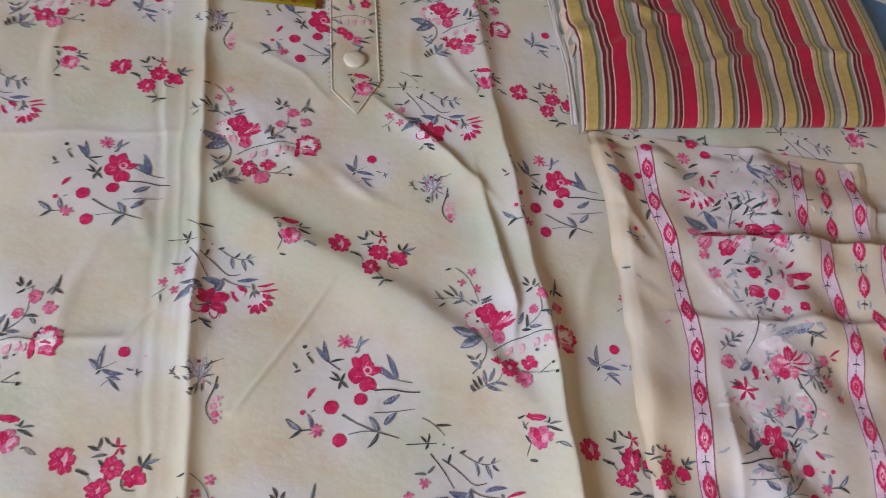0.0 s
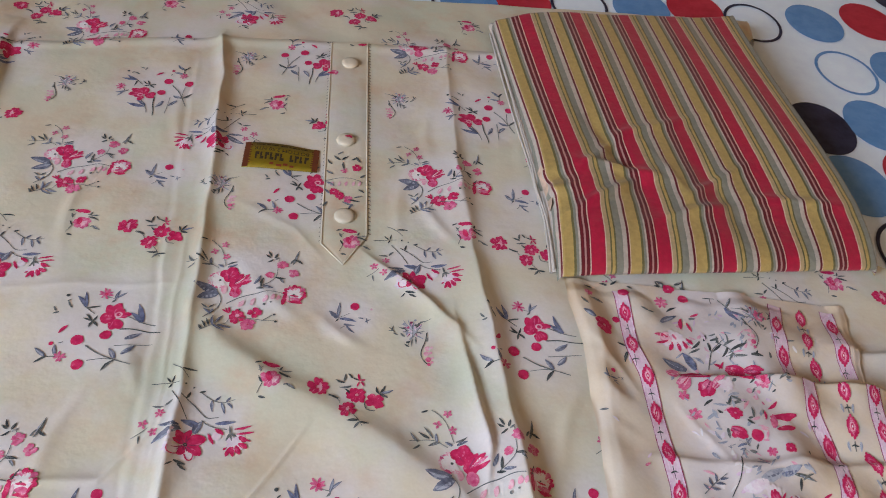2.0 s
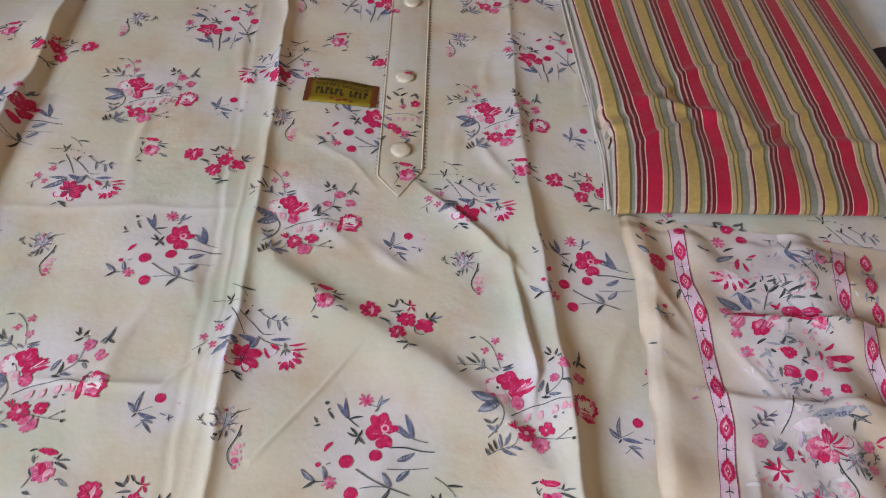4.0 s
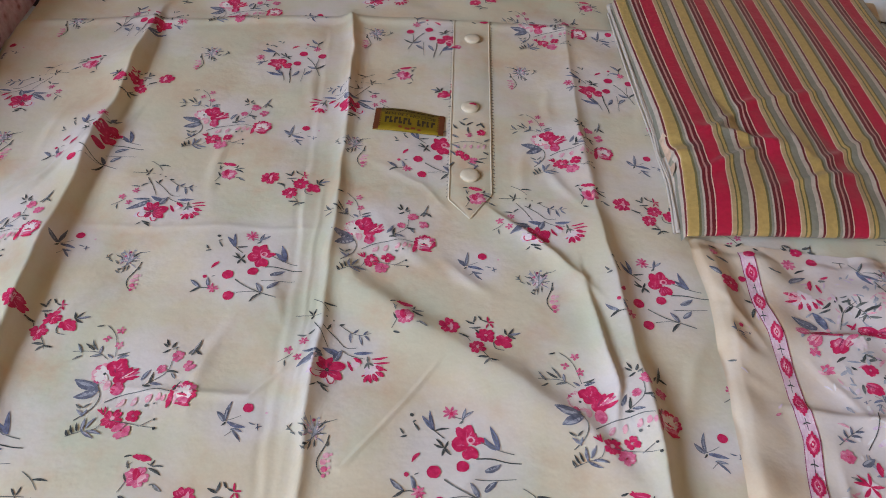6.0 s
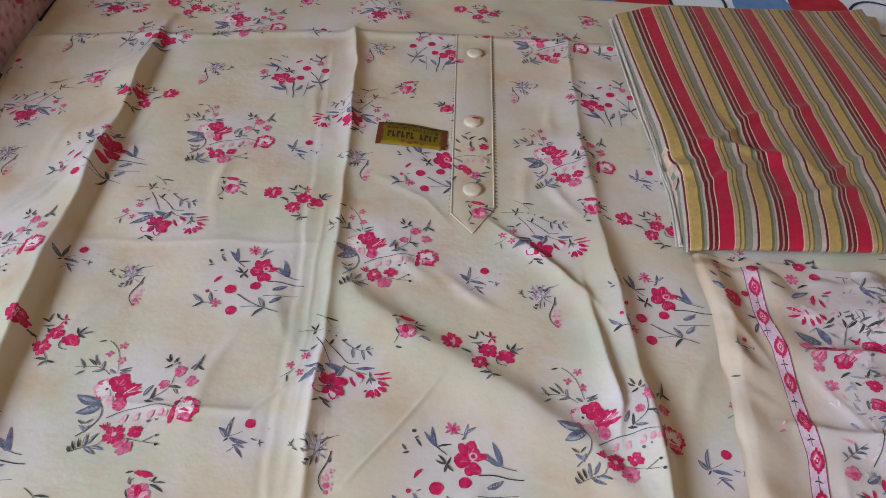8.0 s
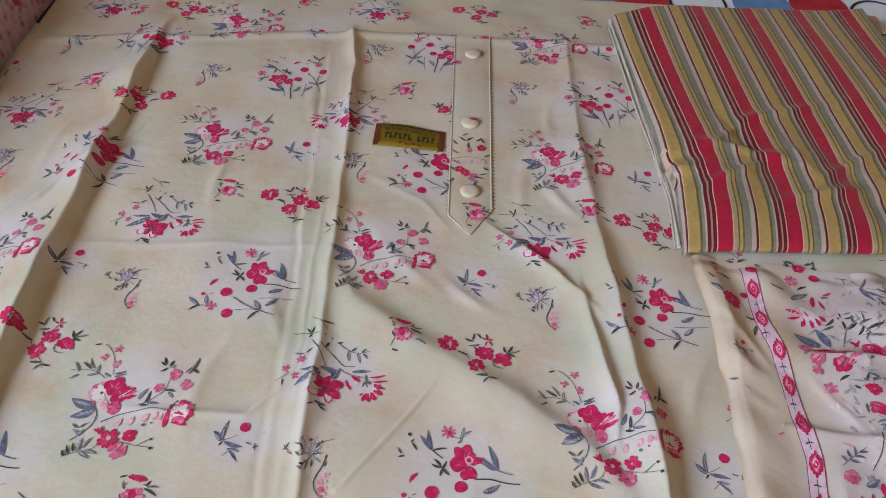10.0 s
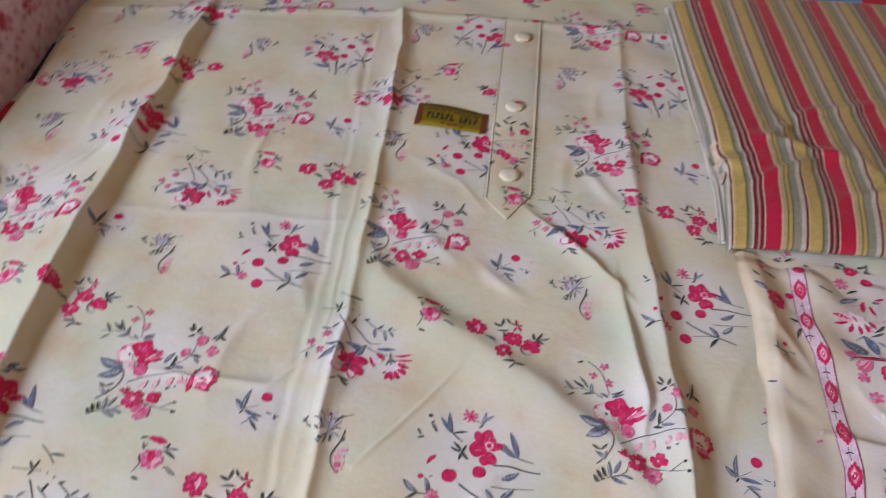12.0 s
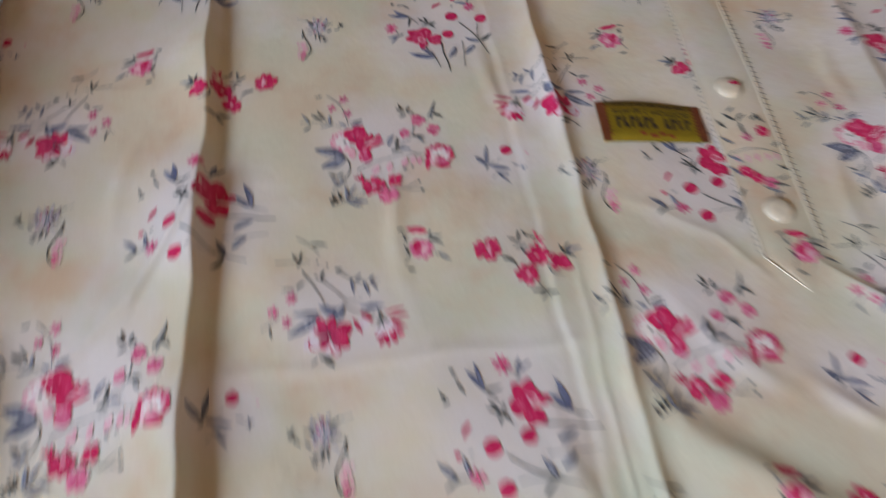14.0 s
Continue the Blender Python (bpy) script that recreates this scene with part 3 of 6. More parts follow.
    p.petal(-1.3, -15.2, -4.8, -20.5, 4.0, "k")
    p.petal(5.1, -13.9, 3.5, -19.5, 3.6, "k")
    p.petal(13.2, -11.8, 11.1, -17.0, 4.0, "k")
    p.petal(17.8, -10.9, 16.5, -15.7, 3.6, "k")
    p.petal(21.0, -11.9, 19.8, -16.0, 2.9, "k")
    p.blob(-3.5, -22.7, 0.7, "g")
    p.blob(11.9, -18.9, 1.1, "g")
    p.blob(16.1, -17.6, 0.7, "g")
    p.flower(-4.9, -28.4, 7.3, 5, "r")
    p.flower(6.4, -25.9, 5.5, 4, "r")
    p.flower(2.6, -35.2, 6.6, 5, "m")
    p.blob(-4.5, -27.7, 1.5, "k")
    p.petal(-9.8, -25.7, -14.7, -22.3, 1.5, "r")
    p.petal(-9.8, -25.7, -10.6, -20.3, 1.5, "r")
    p.petal(-10.4, -25.8, -12.6, -21.1, 1.1, "r")
    p.stem(0.5, "g", (-4.0, -29.1), (9.3, -31.5), (15.9, -32.7), (19.9, -32.6))
    p.stem(0.5, "g", (11.1, -32.5), (17.7, -28.0))
    p.blob(18.9, -27.7, 0.9, "d")
    p.blob(20.1, -33.3, 1.0, "d")
    p.stem(0.5, "g", (-26.5, -39.9), (-18.8, -36.3), (-10.5, -35.3), (-9.3, -29.3))
    p.petal(-25.1, -39.6, -27.4, -35.8, 2.2, "d")
    p.petal(-23.1, -38.1, -26.0, -32.7, 1.8, "d")
    p.petal(-21.2, -36.7, -23.1, -31.2, 1.8, "d")
    p.petal(-18.8, -36.3, -19.4, -28.2, 2.5, "b")
    p.petal(-17.2, -34.8, -13.6, -27.7, 2.2, "b")
    p.petal(-15.8, -36.2, -7.7, -38.0, 2.5, "b")
    p.petal(-18.7, -36.6, -11.1, -40.8, 2.5, "b")
    p.petal(-23.1, -21.9, -19.8, -18.5, 1.5, "g")
    p.petal(-23.8, -21.9, -27.9, -19.1, 1.8, "g")
    p.petal(-21.7, -26.1, -20.4, -22.5, 2.2, "b")
    p.petal(-21.3, -27.2, -26.3, -22.7, 2.2, "b")


def print_spray(p):
    p.stem(0.5, "d", (-28.3, 28.7), (-17.6, 28.7), (-11.8, 28.5))
    p.petal(-17.3, 29.2, -20.4, 33.1, 1.5, "d")
    p.petal(-16.6, 29.2, -15.5, 34.2, 1.5, "d")
    p.petal(-16.5, 28.3, -18.2, 25.5, 1.5, "d")
    p.stem(0.5, "g", (-18.4, 42.5), (-12.5, 39.0), (-7.3, 32.3))
    p.petal(-11.3, 38.1, -3.2, 37.5, 1.9, "d")
    p.stem(0.6, "d", (-15.8, 23.4), (-9.7, 14.4), (-5.0, 4.8))
    p.stem(0.6, "d", (-9.7, 20.1), (-1.5, 13.5), (4.5, 6.4), (7.0, 5.3), (12.4, 6.3))
    p.petal(-6.6, 18.0, -5.1, 22.5, 1.9, "d")
    p.blob(-3.7, 25.7, 0.6, "d")
    p.blob(-8.2, 27.7, 0.6, "d")
    p.stem(0.5, "g", (0.2, 23.1), (6.8, 17.7), (14.1, 14.9), (20.9, 17.4))
    p.petal(7.5, 17.3, 8.3, 10.0, 2.3, "b")
    p.petal(9.3, 17.3, 12.2, 20.1, 1.9, "b")
    p.petal(13.0, 15.7, 15.4, 8.5, 2.3, "b")
    p.petal(15.8, 15.9, 18.3, 19.0, 1.9, "b")
    p.petal(16.5, 15.4, 19.6, 11.7, 1.9, "b")
    p.petal(-0.1, 22.7, 3.3, 23.7, 1.9, "d")
    p.flower(-20.4, 8.5, 3.8, 6, "m")
    p.flower(-28.8, 2.2, 3.8, 5, "m")
    p.flower(-22.4, -3.7, 3.4, 5, "m")
    p.petal(-18.9, 12.8, -25.3, 13.4, 1.9, "g")
    p.petal(-18.0, 13.3, -14.2, 16.9, 1.9, "g")
    p.stem(0.5, "g", (-34.2, -6.2), (-28.6, -3.1), (-25.7, -0.1))
    p.petal(-30.0, -5.2, -29.2, -10.4, 1.5, "g")
    p.blob(-9.4, -6.5, 5.7, "l")
    p.blob(-11.0, -15.0, 4.5, "l")
    p.blob(-2.4, -17.0, 4.9, "l")
    p.petal(-8.6, 0.5, -19.9, 0.1, 3.4, "b")
    p.petal(-7.7, -1.1, -22.1, -10.6, 6.1, "b")
    p.petal(3.1, 0.1, -8.0, 3.4, 5.3, "n")
    p.petal(-0.2, -4.1, 3.4, 3.5, 6.1, "b")
    p.petal(11.1, 2.1, 22.4, 2.9, 3.0, "n")
    p.stem(0.6, "g", (3.0, 4.3), (7.5, 0.3), (18.0, -1.8))
    p.petal(-3.7, -11.5, -8.8, -3.2, 6.1, "r")
    p.petal(-3.7, -11.5, -1.8, -2.1, 5.7, "r")
    p.petal(-3.0, -12.3, 6.6, -7.1, 10.6, "r")
    p.petal(-2.9, -13.1, 5.3, -17.5, 7.6, "r")
    p.petal(-3.9, -12.7, -6.9, -18.0, 5.3, "r")
    p.petal(-5.1, -11.2, -10.2, -8.5, 3.8, "r")
    for k in range(11):
        g, e = 0.57 * k + p.rnd.uniform(-0.15, 0.15), p.rnd.uniform(4.5, 7.5)
        p.petal(-3.7 + 1.2 * math.cos(g), -11.5 + 1.2 * math.sin(g), -3.7 + e * math.cos(g), -11.5 + e * math.sin(g), 0.9, "u", False)
    p.blob(-3.7, -11.5, 1.3, "d")
    p.blob(-3.7, -11.5, 0.5, "k")
    p.stem(0.9, "r", (-12.2, -13.4), (-13.2, -16.2), (-10.5, -18.5), (-7.0, -17.2))
    p.stem(0.9, "r", (-3.3, -17.4), (-1.8, -21.7), (1.1, -21.2), (1.4, -17.7))
    p.petal(-8.2, -21.5, -1.6, -23.6, 2.3, "d")
    p.petal(-5.9, -23.7, -1.2, -27.0, 1.9, "d")
    p.petal(-8.7, -22.7, -11.9, -25.5, 1.1, "d")
    p.blob(12.6, -6.1, 3.0, "l")
    p.petal(7.6, -4.2, 11.4, -11.0, 2.3, "r")
    p.petal(11.1, -1.2, 16.3, -5.1, 3.0, "r")
    p.blob(23.2, -10.9, 6.4, "l")
    p.petal(25.1, -6.4, 29.5, -9.5, 3.7, "r")
    p.petal(27.1, -8.4, 31.9, -9.8, 1.5, "r")
    p.petal(25.0, -10.9, 30.2, -13.9, 3.7, "r")
    p.petal(23.8, -12.0, 26.4, -17.6, 3.7, "r")
    p.petal(22.1, -12.8, 22.8, -18.9, 3.0, "r")
    p.petal(21.2, -12.8, 18.8, -18.6, 3.0, "r")
    p.petal(19.0, -13.1, 17.1, -14.7, 1.5, "r")
    p.petal(22.1, -1.7, 31.6, -0.1, 1.9, "r")
    p.petal(23.7, -4.9, 33.2, -4.1, 1.9, "r")
    p.petal(19.9, -4.2, 19.2, 0.3, 1.9, "g")
    p.petal(19.9, -4.2, 23.9, -6.5, 1.9, "g")
    p.petal(19.9, -4.2, 18.0, -9.1, 1.9, "g")
    p.petal(19.9, -4.2, 21.3, -9.0, 1.5, "g")


def print_loose_spray(p):
    p.flower(-3.4, 28.2, 5.8, 8, "m")
    p.blob(-2.9, 27.7, 1.3, "r")
    p.petal(3.4, 23.1, 5.2, 30.8, 2.7, "b")
    p.petal(4.3, 24.8, 9.8, 28.8, 2.2, "b")
    p.petal(3.8, 23.1, 1.5, 20.9, 1.8, "g")
    p.stem(0.5, "g", (-2.1, 25.6), (3.7, 23.7))
    p.petal(-13.3, 17.0, -19.8, 25.8, 3.5, "n")
    p.petal(-12.9, 17.0, -15.4, 29.3, 3.1, "n")
    p.petal(-12.0, 16.5, -4.2, 17.9, 1.8, "d")
    p.stem(0.7, "d", (-13.8, 17.5), (-10.5, 14.5), (-6.8, 11.5))
    p.petal(-7.2, 5.8, -13.0, 8.1, 1.8, "d")
    p.petal(-7.3, 6.3, -11.7, 11.3, 1.8, "d")
    p.petal(-6.7, 5.3, -4.6, 10.0, 1.8, "d")
    p.petal(-6.7, 5.3, -8.1, 0.7, 2.2, "d")
    p.petal(-6.3, 5.3, -2.9, 1.4, 2.2, "d")
    p.petal(-21.2, 16.1, -24.6, 21.3, 1.8, "g")
    p.petal(-29.9, 13.6, -32.2, 17.2, 1.8, "g")
    p.petal(-28.1, 12.6, -31.7, 11.4, 1.8, "g")
    p.petal(-25.0, 21.3, -23.0, 23.0, 1.3, "g")
    p.petal(-24.5, -3.6, -20.5, 2.1, 2.7, "r")
    p.blob(-25.7, 26.1, 1.3, "d")
    p.blob(-27.2, -11.1, 1.5, "r")
    p.petal(-22.8, -11.0, -20.4, -9.9, 0.9, "g")
    p.petal(5.4, 7.9, 0.3, 18.7, 8.0, "r")
    p.petal(5.7, 7.9, 7.4, 20.1, 8.8, "r")
    p.petal(6.5, 8.0, -2.8, 8.6, 11.5, "r")
    p.petal(6.7, 6.9, 5.5, -1.3, 8.0, "r")
    p.petal(7.1, 6.9, 11.0, -0.5, 7.1, "r")
    p.petal(7.1, 9.0, 15.9, 11.0, 5.8, "r")
    p.petal(7.7, 10.1, 10.6, 14.9, 4.9, "r")
    p.blob(7.9, 10.6, 2.7, "k")
    p.blob(7.9, 10.6, 1.5, "r")
    p.petal(22.3, 4.5, 15.4, 12.0, 4.0, "n")
    p.petal(23.5, 4.6, 18.9, 19.0, 4.0, "n")
    p.stem(0.7, "g", (13.5, 9.3), (24.0, 3.6), (31.8, 1.9))
    p.stem(0.9, "d", (10.8, -1.0), (20.9, -1.1), (28.8, -3.3), (35.6, -3.5))
    p.petal(15.5, -8.8, 24.4, -4.0, 4.4, "b")
    p.stem(0.5, "g", (10.0, -13.5), (19.3, -13.5), (32.4, -12.5))
    p.blob(-12.4, -9.0, 4.2, "r")
    p.blob(3.3, -5.4, 3.8, "r")
    p.blob(-8.7, -26.7, 4.0, "r")
    p.stem(0.9, "g", (-6.8, -13.2), (1.9, -19.6), (9.9, -23.1), (22.3, -27.7))
    p.petal(12.0, -23.0, 7.4, -15.5, 4.0, "b")
    p.petal(15.2, -20.0, 21.9, -13.9, 4.4, "b")
    p.petal(11.6, -24.4, 5.7, -31.7, 2.7, "d")
    p.stem(0.5, "g", (-3.8, -24.1), (6.2, -22.7), (12.2, -23.9))
    p.petal(-28.8, -19.9, -35.8, -14.0, 3.5, "b")
    p.petal(-28.1, -19.9, -34.0, -24.4, 2.2, "d")
    p.petal(-22.7, -19.7, -24.8, -12.0, 3.1, "b")
    p.stem(0.7, "d", (-32.1, -22.9), (-27.4, -19.9), (-22.1, -20.6))
    p.flower(-20.2, -21.0, 4.9, 7, "m")


def print_fern(p):
    for k in range(11):
        g, e = 0.57 * k + p.rnd.uniform(-0.1, 0.1), p.rnd.uniform(5.0, 7.4)
        p.petal(-2.6 + 0.8 * math.cos(g), 8.6 + 0.8 * math.sin(g), -2.6 + e * math.cos(g), 8.6 + e * math.sin(g), 1.7, "v" if k % 2 else "l", False)
        p.petal(-2.6 + 2.6 * math.cos(g + 0.12), 8.6 + 2.6 * math.sin(g + 0.12), -2.6 + e * math.cos(g + 0.05), 8.6 + e * math.sin(g + 0.05), 0.6, "u" if k % 2 else "g", False)
    p.petal(-2.6, 7.5, -9.7, 13.3, 1.1, "s")
    p.petal(-2.6, 7.5, -8.4, 16.5, 1.1, "s")
    p.petal(-2.2, 7.5, -5.3, 16.7, 1.1, "s")
    p.petal(-1.9, 7.5, -1.3, 15.8, 1.1, "s")
    p.petal(-0.8, 6.5, 3.7, 11.9, 1.1, "s")
    p.petal(-1.3, 5.5, 5.1, 6.8, 1.1, "g")
    p.petal(-2.7, 5.4, -9.0, 6.2, 1.1, "s")
    p.petal(-2.1, 3.4, -5.7, 0.3, 1.3, "s")
    p.petal(-1.1, 2.5, -1.1, -2.5, 1.3, "g")
    p.petal(0.1, 3.5, 3.9, 0.7, 1.1, "s")
    p.petal(-6.9, 9.3, -12.0, 11.2, 1.1, "g")
    p.petal(-0.2, 9.6, 3.5, 15.0, 1.1, "d")
    p.petal(-3.0, 1.4, -4.2, -4.7, 1.1, "g")
    p.petal(-14.5, 6.9, -18.0, 10.9, 1.1, "g")
    p.blob(-7.8, 13.4, 1.0, "s")
    p.blob(-3.1, 14.2, 1.0, "u")
    p.blob(-0.5, 15.8, 0.9, "s")
    p.blob(-5.4, 10.4, 0.9, "m")
    p.blob(-0.1, 11.7, 1.0, "g")
    p.petal(-15.6, 7.9, -18.3, 8.3, 1.3, "g")
    p.petal(-16.5, 8.4, -15.0, 12.1, 1.1, "g")
    p.petal(-15.5, 6.4, -12.2, 4.5, 1.3, "g")
    p.petal(-7.3, -1.8, -5.0, -0.7, 2.2, "d")
    p.petal(-5.6, -4.7, -8.6, -2.4, 1.3, "g")
    p.petal(-6.9, 4.2, -5.7, 8.9, 1.8, "s")
    p.petal(-6.3, 7.3, -8.9, 10.8, 1.3, "g")
    p.petal(-8.1, 3.2, -10.8, 6.1, 1.8, "g")
    p.petal(-2.6, 2.4, -1.8, 8.5, 1.8, "s")
    p.petal(-1.9, 5.0, 0.5, 9.7, 1.8, "s")
    p.petal(-0.8, 6.5, -3.1, 11.6, 1.3, "s")
    p.petal(0.5, 12.2, 5.9, 14.6, 1.3, "g")
    p.stem(0.4, "g", (5.3, 14.0), (9.8, 15.8))
    p.stem(0.4, "g", (-4.0, -1.7), (-2.5, 5.9), (-2.6, 12.6))
    p.stem(0.4, "g", (-7.1, -4.8), (-3.3, 2.4), (2.0, 9.7))
    p.stem(0.7, "d", (6.5, 5.8), (5.7, -0.3), (2.3, -6.3), (0.8, -11.3), (3.2, -17.0), (6.9, -19.7))
    p.petal(6.0, -1.2, 6.6, 1.8, 1.8, "g")
    p.blob(6.1, -6.7, 2.0, "k")
    p.blob(8.8, -6.1, 1.1, "k")
    p.blob(5.0, -10.6, 2.0, "k")
    p.blob(7.8, -10.0, 1.1, "k")
    p.blob(5.9, -14.9, 2.0, "m")
    p.blob(8.5, -13.9, 1.1, "k")
    p.blob(6.0, -18.7, 1.3, "m")
    p.blob(8.1, -17.2, 1.1, "k")


def print_triple(p):
    p.flower(-18.5, 6.8, 8.7, 5, "r")
    p.petal(-21.3, 6.7, -24.9, 10.1, 4.0, "r")
    p.petal(-17.4, 3.3, -17.4, 10.4, 2.4, "k")
    p.flower(-0.9, -9.1, 7.5, 5, "r")
    p.petal(-0.2, -7.3, -1.3, -10.8, 2.0, "k")
    p.flower(4.6, 1.1, 7.5, 5, "r")
    p.petal(4.0, 2.3, -0.6, 3.5, 3.2, "r")
    p.flower(14.8, -3.3, 6.7, 4, "r")
    p.petal(12.4, -1.7, 20.5, -7.4, 7.1, "r")
    p.petal(-2.6, 10.1, -8.0, 12.6, 2.0, "d")
    p.petal(-3.0, 11.0, -2.1, 16.5, 2.0, "g")
    p.petal(1.3, 7.5, -5.9, 6.8, 2.0, "g")
    p.petal(6.4, 11.3, 2.1, 13.4, 1.2, "d")
    p.petal(6.4, 11.3, 10.0, 11.5, 1.6, "r")
    p.petal(6.4, 11.3, 5.8, 15.9, 1.6, "r")
    p.petal(6.4, 10.4, 4.8, 6.8, 1.2, "r")
    p.petal(7.1, 10.5, 9.1, 7.0, 1.6, "r")
    p.petal(2.1, 13.0, -0.3, 16.5, 1.6, "d")
    p.stem(0.6, "g", (-12.4, 0.8), (-6.1, -1.5), (-5.4, -5.0))
    p.petal(-6.1, -1.5, -12.4, 1.7, 2.0, "d")
    p.petal(0.4, 2.2, -2.4, 5.6, 1.6, "d")
    p.petal(17.8, 1.6, 16.6, 6.4, 2.0, "d")
    p.petal(18.9, 2.0, 22.1, 7.0, 2.0, "d")
    p.petal(18.2, 1.6, 23.4, -1.3, 2.4, "d")
    p.petal(19.6, 2.1, 26.9, 3.7, 2.4, "b")
    p.stem(0.8, "g", (9.4, -4.4), (8.8, -10.4), (15.5, -10.6))
    p.stem(0.5, "g", (2.1, -13.2), (5.5, -17.2), (7.4, -22.1))
    p.petal(5.4, -18.1, -1.5, -17.9, 2.4, "d")
    p.petal(6.4, -19.3, 11.6, -20.3, 2.0, "d")
    p.petal(6.1, -19.3, 2.5, -23.5, 2.0, "g")


def print_bud(p):
    p.petal(-6.4, 10.5, 4.0, 8.6, 4.5, "r")
    p.petal(-2.6, 8.3, -5.0, 12.0, 2.1, "r")
    p.flower(-0.3, -1.4, 8.6, 5, "m")
    p.petal(-1.3, -3.3, -2.4, 3.6, 4.9, "r")
    p.petal(0.6, -4.6, 3.6, 0.1, 4.1, "k")
    p.petal(3.8, 3.9, 11.3, -0.0, 2.1, "d")
    p.petal(4.5, 5.3, 5.9, 8.6, 1.6, "d")
    p.petal(5.3, 4.9, 11.5, 5.1, 1.6, "g")
    p.stem(0.5, "g", (2.6, 6.6), (6.4, 4.9))
    p.stem(0.5, "g", (-5.6, -3.9), (-8.5, -10.3))
    p.stem(0.5, "g", (-8.2, 4.3), (-5.5, 7.2))
    p.petal(-7.3, -12.5, -3.3, -13.7, 2.1, "d")
    p.petal(6.7, -5.7, 8.9, -5.1, 1.2, "g")
    p.petal(8.5, -5.1, 14.0, -9.0, 2.5, "g")
    p.petal(-6.7, 3.4, -8.4, 8.0, 1.6, "g")
    p.petal(-10.8, 9.8, -6.8, 11.0, 1.6, "d")
    p.petal(-5.6, -3.9, -8.0, 0.6, 1.6, "d")


def print_dot_sprig(p):
    p.petal(-7.5, -2.4, -6.0, 10.4, 3.1, "b")
    p.petal(-8.0, -2.8, -13.1, 3.2, 4.1, "b")
    p.petal(-6.1, -3.1, 4.6, -5.9, 3.4, "n")
    p.stem(0.4, "g", (-7.5, -2.4), (-3.0, -0.8), (0.7, 1.5))
    p.blob(3.8, 6.7, 3.4, "r")
    p.petal(-3.5, -7.6, 3.4, -9.1, 2.4, "b")
    p.petal(-2.1, -8.6, 3.3, -15.0, 2.0, "b")
    p.stem(0.4, "g", (-5.8, -11.8), (-1.6, -7.9))
    p.petal(5.9, -2.7, 9.7, -4.0, 1.0, "b")
    p.petal(10.1, -6.4, 13.9, -4.5, 1.0, "b")
    p.petal(11.1, -3.2, 11.9, -7.8, 1.0, "b")
    p.petal(-7.0, -3.1, -9.0, -5.7, 1.4, "d")
    p.blob(14.7, 3.8, 0.9, "k")


